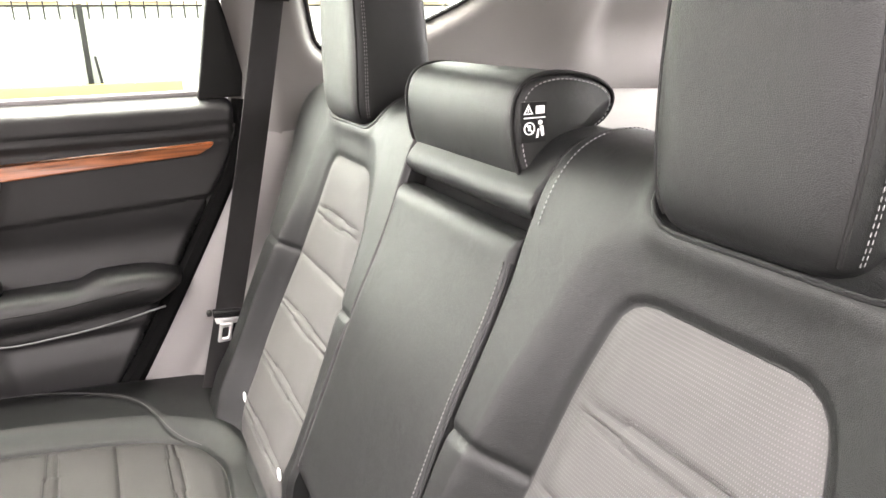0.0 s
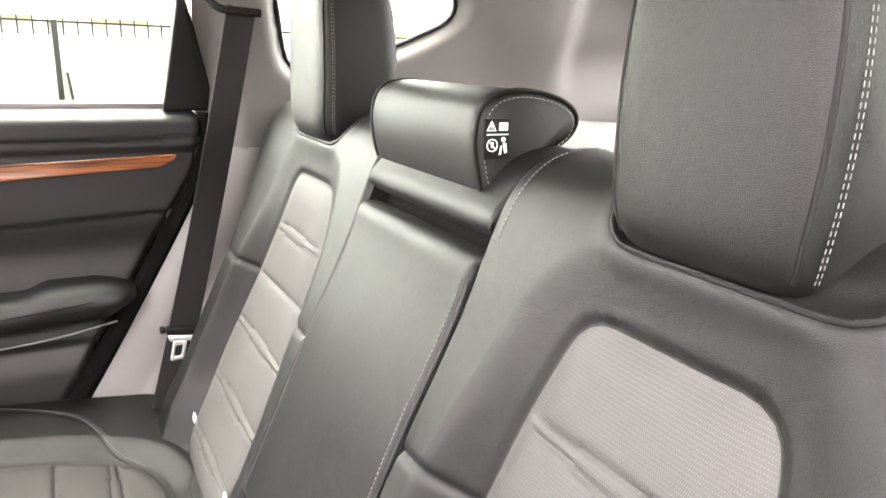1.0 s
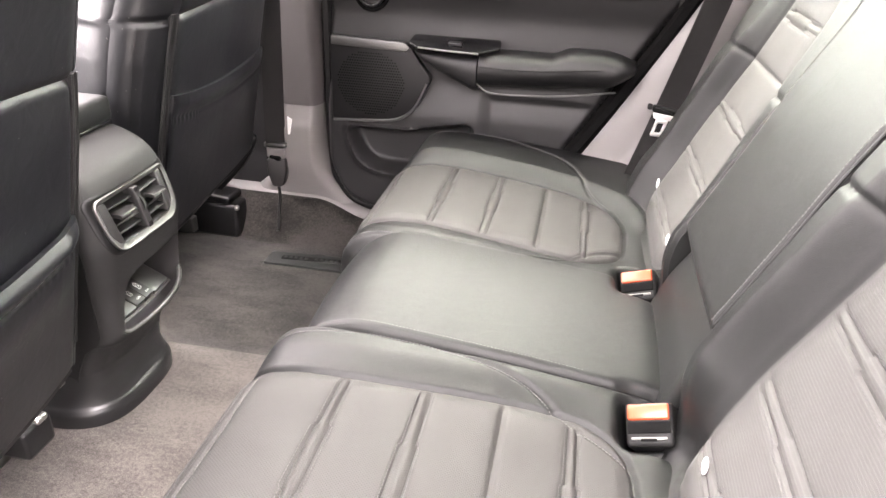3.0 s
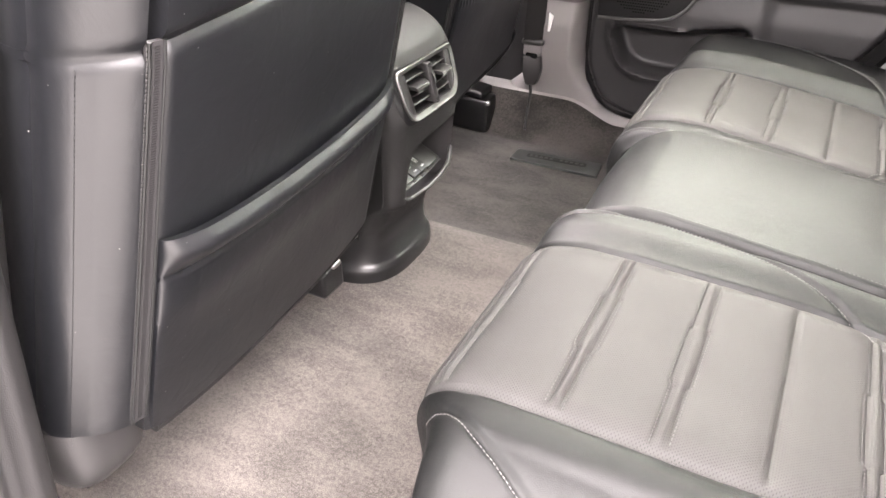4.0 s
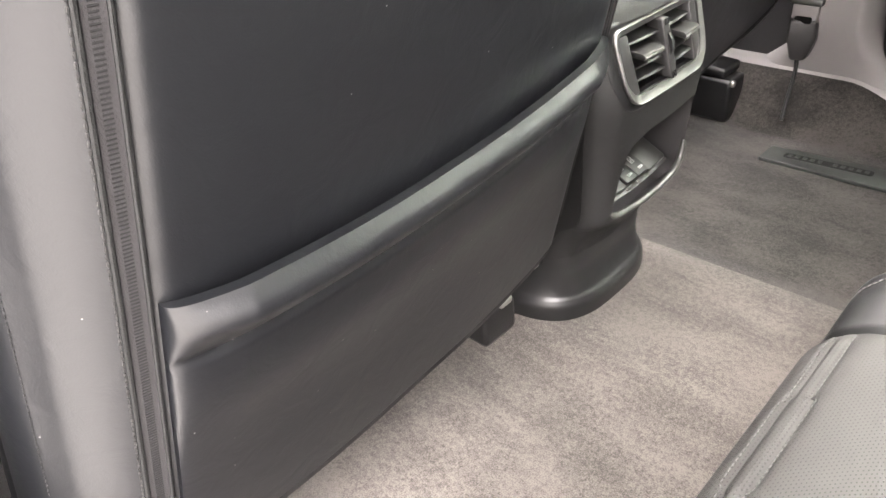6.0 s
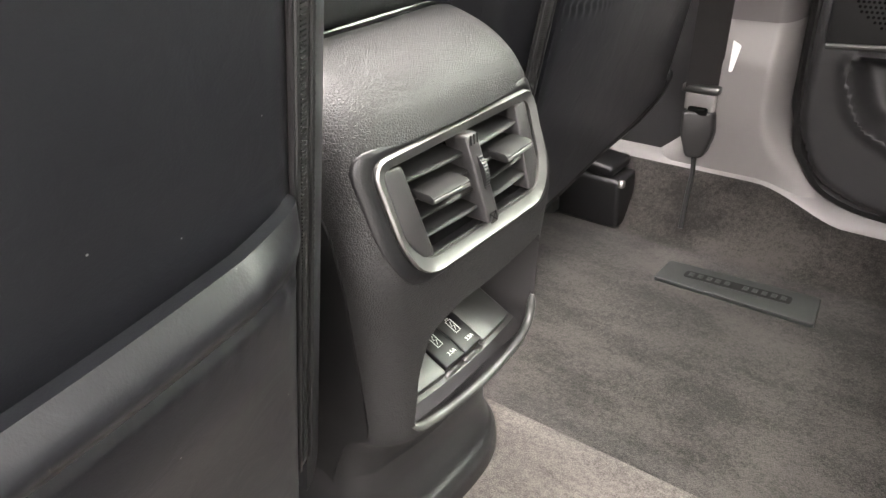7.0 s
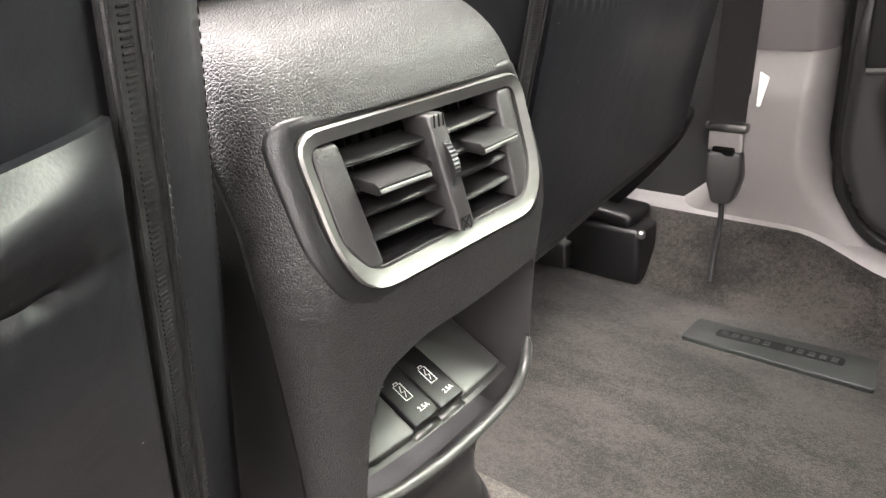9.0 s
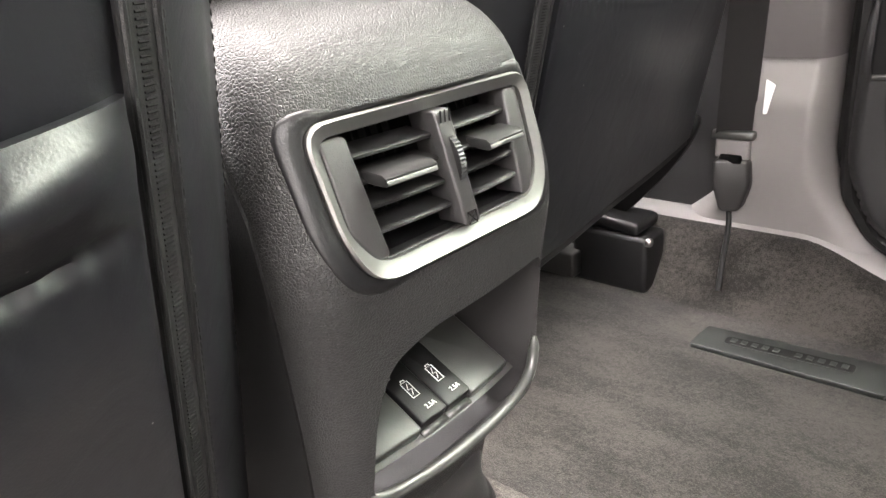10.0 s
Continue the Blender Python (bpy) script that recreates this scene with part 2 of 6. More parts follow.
def lay(name, verts, faces, mat, parent=None, label="", uv=None, sharp=35):
    """A mesh object from arrays; uv gives the cover coordinates of each vertex."""
    me = bpy.data.meshes.new(name)
    verts = np.asarray(verts, float)
    verts = verts - np.array(origin(parent))
    me.from_pydata(verts.tolist(), [], faces)
    if uv is not None:
        layer = me.uv_layers.new(name="cover")
        idx = np.empty(len(me.loops), int)
        me.loops.foreach_get("vertex_index", idx)
        layer.data.foreach_set("uv", np.asarray(uv, float)[idx].ravel())
    me.polygons.foreach_set("use_smooth", [True] * len(me.polygons))
    me.materials.append(mat)
    me.set_sharp_from_angle(angle=radians(sharp))
    ob = new(name, me)
    ob.parent = parent
    if label:
        ob["label"] = label
    return ob


def quads(m, n, keep=None):
    f = []
    for i in range(m - 1):
        for j in range(n - 1):
            if keep is None or keep[i, j]:
                k = i * n + j
                f.append((k, k + 1, k + n + 1, k + n))
    return f


def pad(name, P, off, mat, parent=None, label="", uv=None, keep=None, flip=False, sharp=50):
    """A padded panel: a shaped face (grid P) with its rim carried back by off and closed. keep: which cells belong to it."""
    m, n = P.shape[:2]
    verts = P.reshape(-1, 3)
    faces = quads(m, n, keep)
    used = {}
    for f in faces:
        for a, b in zip(f, f[1:] + f[:1]):
            used[(a, b)] = used.get((a, b), 0) + 1
    rim = [(a, b) for a, b in used if (b, a) not in used]
    ids = sorted({i for f in faces for i in f})
    re = {v: i for i, v in enumerate(ids)}
    out = [verts[i] for i in ids]
    uvs = [uv.reshape(-1, 2)[i] for i in ids] if uv is not None else None
    faces = [tuple(re[i] for i in f) for f in faces]
    off = np.broadcast_to(np.asarray(off, float), P.shape).reshape(-1, 3)
    k = len(out)
    out += [verts[i] + off[i] for i in ids]
    if uvs is not None:
        uvs += uvs
    faces += [tuple(i + k for i in f[::-1]) for f in faces]
    for a, b in rim:
        faces.append((re[b], re[a], re[a] + k, re[b] + k))
    if flip:
        faces = [f[::-1] for f in faces]
    return lay(name, out, faces, mat, parent, label, uvs, sharp)


def sdf(u, v, poly):
    """Signed distance of points to a closed outline, negative within."""
    poly = np.asarray(poly, float)
    d = np.full(np.shape(u), 1e9)
    inside = np.zeros(np.shape(u), bool)
    for (ax, ay), (bx, by) in zip(poly, np.roll(poly, -1, axis=0)):
        ex, ey = bx - ax, by - ay
        t = np.clip(((u - ax) * ex + (v - ay) * ey) / (ex * ex + ey * ey + 1e-12), 0, 1)
        d = np.minimum(d, (u - ax - t * ex) ** 2 + (v - ay - t * ey) ** 2)
        cross = ((ay > v) != (by > v)) & (u < ex * (v - ay) / (ey if ey else 1e-12) + ax)
        inside ^= cross
    return np.where(inside, -1, 1) * np.sqrt(d)


def line_dist(u, v, pts):
    d = np.full(np.shape(u), 1e9)
    for (ax, ay), (bx, by) in zip(pts, pts[1:]):
        ex, ey = bx - ax, by - ay
        t = np.clip(((u - ax) * ex + (v - ay) * ey) / (ex * ex + ey * ey + 1e-12), 0, 1)
        d = np.minimum(d, np.hypot(u - ax - t * ex, v - ay - t * ey))
    return d


def rounded(poly, r, n=5):
    """An outline with its corners rounded by about r."""
    poly = [np.array(p, float) for p in poly]
    out = []
    for a, b, c in zip(poly[-1:] + poly[:-1], poly, poly[1:] + poly[:1]):
        k1 = min(r, 0.48 * np.linalg.norm(a - b))
        k2 = min(r, 0.48 * np.linalg.norm(c - b))
        p, q = b + (a - b) / np.linalg.norm(a - b) * k1, b + (c - b) / np.linalg.norm(c - b) * k2
        for t in np.linspace(0, 1, n):
            out.append((1 - t) ** 2 * p + 2 * t * (1 - t) * b + t * t * q)
    return np.array(out)


def spline(pts, n=60):
    """A smooth line through the points."""
    P = np.array(pts, float)
    P = np.vstack([2 * P[0] - P[1], P, 2 * P[-1] - P[-2]])
    out = []
    k = max(2, n // (len(P) - 3))
    for i in range(1, len(P) - 2):
        for t in np.linspace(0, 1, k, endpoint=False):
            a, b, c, d = P[i - 1:i + 3]
            out.append(0.5 * (2 * b + (c - a) * t + (2 * a - 5 * b + 4 * c - d) * t * t + (3 * b - a - 3 * c + d) * t ** 3))
    out.append(P[-2])
    return np.array(out)


def snap(U, V, s, cell):
    """Moves grid points that lie next to the outline onto it, so that the seam runs clean."""
    gu = np.gradient(s, axis=1) / np.maximum(1e-9, np.gradient(U, axis=1))
    gv = np.gradient(s, axis=0) / np.maximum(1e-9, np.gradient(V, axis=0))
    g = np.maximum(1e-6, gu * gu + gv * gv)
    near = np.abs(s) < 0.52 * cell
    return np.where(near, U - s * gu / g, U), np.where(near, V - s * gv / g, V)


def fan(outline, centre, n, around):
    """A grid laid round an outline: from it out to the box (a0, a1, q0, q1)."""
    o = np.vstack([outline, outline[:1]])
    w = np.concatenate([[0], np.cumsum(np.linalg.norm(np.diff(o, axis=0), axis=1))])
    t = np.linspace(0, w[-1], n)
    o = np.stack([np.interp(t, w, o[:, 0]), np.interp(t, w, o[:, 1])], -1)
    c = np.array(centre)
    d = o - c
    a0, a1, q0, q1 = around
    with np.errstate(divide="ignore"):
        ra = np.where(d[:, 0] > 0, (a1 - c[0]) / d[:, 0], (a0 - c[0]) / d[:, 0])
        rq = np.where(d[:, 1] > 0, (q1 - c[1]) / d[:, 1], (q0 - c[1]) / d[:, 1])
    far = c + np.minimum(ra, rq)[:, None] * d
    k = (np.linspace(0, 1, 105) ** 1.15)[:, None, None]
    G = o + k * (far - o)
    return G[..., 0], G[..., 1]


def rows_of(outline, n=190, m=90):
    """A grid of straight rows across an outline, for covers sewn across."""
    o = np.vstack([outline, outline[:1]])
    lo, hi = o[:, 1].min(), o[:, 1].max()
    e = np.array([0.0002, 0.0006, 0.0012, 0.002, 0.003, 0.0045])
    q = np.concatenate([lo + e, np.linspace(lo + 0.006, hi - 0.006, n), hi - e[::-1]])
    left, right = np.full(len(q), 1e9), np.full(len(q), -1e9)
    for (ax, ay), (bx, by) in zip(o, o[1:]):
        if abs(by - ay) < 1e-9:
            continue
        t = (q - ay) / (by - ay)
        on = (t >= 0) & (t <= 1)
        x = ax + t * (bx - ax)
        left = np.where(on, np.minimum(left, x), left)
        right = np.where(on, np.maximum(right, x), right)
    u = 0.5 - 0.5 * np.cos(np.linspace(0, math.pi, m))
    u = 0.6 * np.linspace(0, 1, m) + 0.4 * u
    return left[:, None] + (right - left)[:, None] * u[None], np.repeat(q[:, None], m, 1)


def cells(s):
    return (s[:-1, :-1] + s[1:, :-1] + s[:-1, 1:] + s[1:, 1:]) / 4


def tube(pts, r, k=8, caps=True):
    """Vertices and faces of a round cord along a line. r: one radius, or one for each point."""
    P = np.array(pts, float)
    n = len(P)
    r = np.broadcast_to(np.asarray(r, float), (n,))
    T = np.gradient(P, axis=0)
    T /= np.linalg.norm(T, axis=1)[:, None] + 1e-12
    up = np.array([0.31, 0.17, 0.93])
    verts = []
    for i in range(n):
        a = np.cross(T[i], up)
        if np.linalg.norm(a) < 0.05:
            a = np.cross(T[i], [1, 0, 0])
        a /= np.linalg.norm(a)
        b = np.cross(T[i], a)
        for j in range(k):
            w = 2 * math.pi * j / k
            verts.append(P[i] + r[i] * (a * math.cos(w) + b * math.sin(w)))
    faces = [(i * k + j, i * k + (j + 1) % k, (i + 1) * k + (j + 1) % k, (i + 1) * k + j) for i in range(n - 1) for j in range(k)]
    if caps:
        faces += [tuple(range(k))[::-1], tuple((n - 1) * k + j for j in range(k))]
    return verts, faces


def cord(name, pts, r, mat, parent=None, label="", k=8):
    v, f = tube(pts, r, k)
    return lay(name, v, f, mat, parent, label)


def stitches(name, pts, mat, parent, length=0.0032, gap=0.0016, r=0.0007, label=""):
    """A row of separate stitches along a line."""
    P = np.array(pts, float)
    s = np.concatenate([[0], np.cumsum(np.linalg.norm(np.diff(P, axis=0), axis=1))])
    verts, faces = [], []
    t = 0.0
    while t + length < s[-1]:
        seg = np.array([[np.interp(t + length * q, s, P[:, i]) for i in range(3)] for q in (0, 0.25, 0.75, 1)])
        v, f = tube(seg, [r * 0.4, r, r, r * 0.4], 5)
        faces += [tuple(i + len(verts) for i in q) for q in f]
        verts += v
        t += length + gap
    return lay(name, verts, faces, mat, parent, label)


def box(size, at=(0, 0, 0), bevel=0.003, rot=None, seg=2, taper=None):
    """A bmesh block with rounded edges."""
    bm = bmesh.new()
    bmesh.ops.create_cube(bm, size=1)
    for v in bm.verts:
        v.co = Vector((v.co.x * size[0], v.co.y * size[1], v.co.z * size[2]))
        if taper and v.co.z > 0:
            v.co.x *= taper[0]
            v.co.y *= taper[1]
    if bevel:
        bmesh.ops.bevel(bm, geom=list(bm.edges), offset=bevel, segments=seg, profile=0.6, affect="EDGES")
    if rot is not None:
        bmesh.ops.rotate(bm, verts=bm.verts, matrix=Euler([radians(a) for a in rot]).to_matrix())
    bmesh.ops.translate(bm, verts=bm.verts, vec=Vector(at))
    return bm


def slab(outline, depth, place, bevel=0.002, seg=2):
    """A bmesh plate from an outline (u, v) with the thickness depth; place(u, v, w) gives the world point, w from 0 (face) to 1 (back)."""
    bm = bmesh.new()
    a = [bm.verts.new((p[0], p[1], 0)) for p in outline]
    face = bm.faces.new(a)
    ext = bmesh.ops.extrude_face_region(bm, geom=[face])
    for v in ext["geom"]:
        if isinstance(v, bmesh.types.BMVert):
            v.co.z = depth
    if bevel:
        rim = [e for e in bm.edges if abs(e.verts[0].co.z) < 1e-7 and abs(e.verts[1].co.z) < 1e-7]
        bmesh.ops.bevel(bm, geom=rim, offset=bevel, segments=seg, profile=0.6, affect="EDGES")
    bmesh.ops.recalc_face_normals(bm, faces=bm.faces)
    for v in bm.verts:
        v.co = Vector(place(v.co.x, v.co.y, v.co.z))
    bmesh.ops.recalc_face_normals(bm, faces=bm.faces)
    return bm


def ring(outer, inner, depth, place, bevel=0.0015):
    """A bmesh frame between two outlines with the same number of points."""
    bm = bmesh.new()
    n = len(outer)
    rows = []
    mid = 0.5 * (np.array(outer) + np.array(inner))
    o2 = np.array(outer) + (mid - outer) * min(0.9, 2 * bevel / (np.linalg.norm(np.array(outer)[0] - np.array(inner)[0]) + 1e-9))
    i2 = np.array(inner) + (mid - inner) * min(0.9, 2 * bevel / (np.linalg.norm(np.array(outer)[0] - np.array(inner)[0]) + 1e-9))
    for pts, w in ((outer, depth), (outer, bevel), (o2, 0), (i2, 0), (inner, bevel), (inner, depth)):
        rows.append([bm.verts.new(place(p[0], p[1], w)) for p in pts])
    for r0, r1 in zip(rows, rows[1:] + rows[:1]):
        for i in range(n):
            bm.faces.new((r0[i], r0[(i + 1) % n], r1[(i + 1) % n], r1[i]))
    bmesh.ops.recalc_face_normals(bm, faces=bm.faces)
    return bm


def strap(name, pts, width, side, mat, parent=None, label="", thick=0.0013):
    """A flat webbing strap along a line; side: the direction of its width at each point (or one for all)."""
    P = np.array(pts, float)
    S = np.broadcast_to(np.asarray(side, float), P.shape).copy()
    S /= np.linalg.norm(S, axis=1)[:, None]
    T = np.gradient(P, axis=0)
    N = np.cross(T, S)
    N /= np.linalg.norm(N, axis=1)[:, None]
    us = np.linspace(-0.5, 0.5, 9)
    edge = thick * (1 - 0.6 * (np.abs(us) > 0.45))
    front = P[:, None] + S[:, None] * us[None, :, None] * width + N[:, None] * edge[None, :, None]
    dist = np.concatenate([[0], np.cumsum(np.linalg.norm(np.diff(P, axis=0), axis=1))])
    uv = np.stack(np.broadcast_arrays(us[None, :] * 1.0, dist[:, None]), -1)
    return pad(name, front, -N[:, None] * 2 * thick * np.ones((1, 9, 1)), mat, parent, label, uv)


# ---- setting ----
def structure(ob, label, category):
    return tagged(ob, label, category, kind="structure")


def sheet(name, P, thick, mat, label, category, flip=False):
    return structure(pad(name, P, thick, mat, None, "", flip=flip), label, category)


# ground outside and what stands there
gx = np.linspace(-60, 60, 41)
GX, GY = np.meshgrid(gx, gx)
PAVING = material("pale_concrete", (0.24, 0.235, 0.225), 0.9, fine=0.4, scale=0.6, vary=0.10)
sheet("ground", np.stack([GX, GY, np.full_like(GX, -0.45)], -1), (0, 0, -0.2), PAVING, "pale concrete parking lot under an overcast sky", "ground")

# cabin floor: carpet with a low middle hump and turned-up edges
fx, fy = np.meshgrid(np.linspace(-1.35, 0.66, 150), np.linspace(-0.735, 0.735, 120))
hump = 0.014 * smooth(-np.abs(fy), -0.20, -0.10)
rise = 0.05 * smooth(-fy, 0.64, 0.735) + (0.095 - 0.04 * smooth(fx, 0.0, 0.14)) * smooth(fy, 0.605, 0.70)
wrinkle = 0.0025 * np.sin(fx * 22 + fy * 9) * smooth(-np.abs(fy + 0.3), -0.2, -0.05)
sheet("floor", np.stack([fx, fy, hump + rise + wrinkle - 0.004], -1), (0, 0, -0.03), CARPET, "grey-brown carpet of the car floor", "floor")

# shell: side sills, pillars, roof, rear walls
YC = -0.03


def pillar_far():
    """The far centre pillar's trim with its foot spreading into the sill cover."""
    zs = np.concatenate([np.linspace(0.080, 0.30, 34), np.linspace(0.33, 1.22, 30)])
    low = 34
    us = np.linspace(0, 1, 41)
    P = np.zeros((len(zs), len(us), 3))
    for i, z in enumerate(zs):
        spread = 0.15 * (1 - smooth(z, 0.0, 0.24)) ** 1.6
        x0, x1 = -0.085 - 1.3 * spread, 0.020 + spread
        inn = (0.055 + 0.02 * smooth(-z, -0.33, -0.27)) * (0.68 + 0.32 * smooth(z, 0.08, 0.20))
        yb = 0.75 - 0.10 * smooth(z, 0.75, 1.25)
        x = x0 + (x1 - x0) * us
        q = np.clip(np.minimum(us, 1 - us) / 0.22, 0, 1)
        y = yb - inn * np.sqrt(1 - (1 - q) ** 2)
        P[i, :, 0], P[i, :, 1], P[i, :, 2] = x, y, z
    # upper part carries its shading in the base colour
    sheet("pillar_trim_upper", P[low:], (0, 0.03, 0), UPPERSHADE, "grey upper trim of the centre pillar, darkened in colour for shade", "trim")
    P[:low + 1, :, 1] += 0.003
    return sheet("pillar_trim_far", P[:low + 1], (0, 0.03, 0), TRIM, "grey plastic trim of the centre pillar", "trim")


def near_line(z):
    """Inner edge of the near pillar, leaning outwards towards the sill."""
    return -0.672 - 0.150 * (0.61 - z) + 0.06 * smooth(z, 0.75, 1.25)


def pillar_near():
    """Narrow near pillar trim with lengthwise grooves on its rear face."""
    zs = np.linspace(-0.02, 1.22, 70)
    P = np.zeros((len(zs), 65, 3))
    for i, z in enumerate(zs):
        yi = near_line(z)
        sec = spline([(-0.085, yi - 0.05), (-0.085, yi - 0.004), (-0.05, yi), (0.0, yi), (0.016, yi - 0.003), (0.024, yi - 0.014), (0.026, yi - 0.045), (0.020, yi - 0.062), (0.008, yi - 0.075)], 400)
        sec = sec[np.linspace(0, len(sec) - 1, 65).astype(int)]
        d = -(sec[:, 1] - yi)
        rear = smooth(sec[:, 0], 0.005, 0.02)
        x = sec[:, 0] - rear * (0.0035 * np.exp(-((d - 0.026) / 0.0022) ** 2) + 0.0035 * np.exp(-((d - 0.043) / 0.0022) ** 2)) - rear * 0.004 * smooth(d, 0.026, 0.030)
        P[i, :, 0], P[i, :, 1], P[i, :, 2] = x, sec[:, 1], z
    return sheet("pillar_trim_near", P, (-0.012, -0.012, 0), SHADEDTRIM, "grey plastic trim of the centre pillar with lengthwise grooves", "trim", flip=False)


pillar_far()
pillar_near()


def sill(side):
    xs = np.linspace(-1.3, 0.64, 120)
    prof = np.array([(0.690, 0.020), (0.692, 0.050), (0.700, 0.066), (0.720, 0.074), (0.76, 0.074), (0.79, 0.06), (0.80, 0.0), (0.80, -0.12)])
    P = np.array([[(x, side * y, z + 0.030 * (1 - float(smooth(x, 0.0, 0.12)))) for y, z in prof] for x in xs])
    return sheet("sill_far" if side > 0 else "sill_near", P, (0, 0, -0.02), TRIM, "grey plastic cover of the door sill", "trim", flip=side > 0)


sill(1)
sill(-1)

# roof lining; the unseen opening over the front is added to let sky light in
rx, ry = np.meshgrid(np.linspace(-0.55, 1.75, 93), np.linspace(-0.62, 0.62, 51))
rz = 1.27 - 0.10 * (ry / 0.62) ** 4 - 0.04 * smooth(rx, 1.0, 1.75)
light_opening = sdf(rx, ry, [(-0.45, -0.32), (-0.02, -0.32), (-0.02, 0.32), (-0.45, 0.32)])
structure(pad("ceiling", np.stack([rx, ry, rz], -1), (0, 0, 0.05), HEADLINER, flip=True, keep=cells(light_opening) > 0), "pale grey roof lining round an opening added for light", "ceiling")


# far side above the belt line: quarter trim with its window
def quarter(side, name):
    us, vs = np.linspace(0.865, 2.05, 120), np.linspace(0.735, 1.24, 60)
    U, V = np.meshgrid(us, vs)
    win = rounded([(1.035, 0.872), (1.24, 0.925), (1.375, 0.985), (1.385, 1.03), (1.32, 1.10), (1.06, 1.13), (0.985, 1.11)], 0.05)
    s = sdf(U, V, win)
    U, V = snap(U, V, s, 0.010)
    s = sdf(U, V, win)
    Y = 0.665 - 0.09 * smooth(V, 0.85, 1.25)
    Y = Y + 0.035 * np.exp(-(s / 0.018) ** 2) + 0.05 * smooth(-U, -0.95, -0.87)
    Y = Y - 0.06 * smooth(U, 1.40, 1.58) * smooth(V, 0.78, 1.00) + 0.07 * smooth(U, 1.60, 1.72) * smooth(V, 0.78, 0.95)
    keep = cells(s) > 0
    ob = structure(pad(name, np.stack([U, side * Y, V], -1), (0, side * 0.03, 0), PALE, keep=keep, flip=side > 0), "pale grey plastic trim round the quarter window", "trim")
    edge = np.vstack([win, win[:1]])
    ye = 0.665 + 0.035 - 0.09 * smooth(edge[:, 1], 0.85, 1.25)
    structure(cord(name.replace("trim", "seal"), np.stack([edge[:, 0], side * ye, edge[:, 1]], -1), 0.005, RUBBER), "black rubber seal of the quarter window", "trim")
    pane = structure(part("window_2" if side > 0 else "window_3", slab(win, 0.004, lambda u, v, w: (u, side * (0.712 - 0.09 * float(smooth(v, 0.85, 1.25)) + w), v), bevel=0), GLASS, flat=True), "tinted quarter window glass", "window")
    pane.visible_shadow = False
    return ob


quarter(1, "quarter_trim_far")
quarter(-1, "quarter_trim_near")

# dark lower quarter panel under the pale trim and the grey wheel-arch cover by the seat
for side in (1, -1):
    U, V = np.meshgrid(np.linspace(0.80, 2.05, 40), np.linspace(0.10, 0.757, 24))
    sheet("quarter_panel_far" if side > 0 else "quarter_panel_near", np.stack([U, side * (0.70 + 0 * U), V], -1), (0, side * 0.04, 0), DARKTRIM, "charcoal panel beside the rear seat", "wall", flip=side > 0)
    U, V = np.meshgrid(np.linspace(0, 1, 30), np.linspace(0.08, 0.74, 50))
    x0 = 0.622 + 0.577 * (V - 0.268)
    X = x0 + U * 0.27
    Y = 0.715 - 0.055 * np.sqrt(np.clip(1 - (1 - np.clip(U / 0.35, 0, 1)) ** 2, 0, 1)) - 0.012 * np.exp(-((U - 0.45 - 0.5 * (V - 0.3)) / 0.06) ** 2)
    sheet("arch_trim_far" if side > 0 else "arch_trim_near", np.stack([X, side * Y, V], -1), (0, side * 0.03, 0), TRIM, "grey plastic cover of the rear wheel arch", "trim", flip=side > 0)

# rear end: tailgate frame, load cover
U, V = np.meshgrid(np.linspace(-0.66, 0.66, 20), np.linspace(0.0, 0.83, 12))
sheet("tailgate_wall", np.stack([np.full_like(U, 2.03), U, V], -1), (0.05, 0, 0), DARKTRIM, "charcoal lower trim of the closed tailgate", "wall", flip=True)
U, V = np.meshgrid(np.linspace(1.10, 1.93, 30), np.linspace(-0.60, 0.58, 30))
COVER = material("load_cover", (0.16, 0.155, 0.15), 0.75, fine=0.5, vary=0.08)
structure(pad("load_cover", np.stack([U, V, 0.785 + 0.006 * np.sin(U * 9)], -1), (0, 0, -0.012), COVER), "grey roll-out cover over the luggage space", "cover")
TINTED = glass_material()
TINTED.node_tree.nodes["Principled BSDF"].inputs["Base Color"].default_value = (0.28, 0.30, 0.29, 1)
rear = structure(part("window_4", slab([(-0.62, 0.83), (0.62, 0.83), (0.56, 1.18), (-0.56, 1.18)], 0.004, lambda u, v, w: (2.03 - 0.45 * (v - 0.83) + w, u, v), 0), TINTED, flat=True), "lightly tinted rear window of the tailgate", "window")
cargo = np.meshgrid(np.linspace(0.66, 2.05, 12), np.linspace(-0.74, 0.74, 12))
sheet("floor_rear", np.stack([cargo[0], cargo[1], np.full_like(cargo[0], 0.05)], -1), (0, 0, -0.03), CARPET, "grey carpet under the rear seat", "floor")

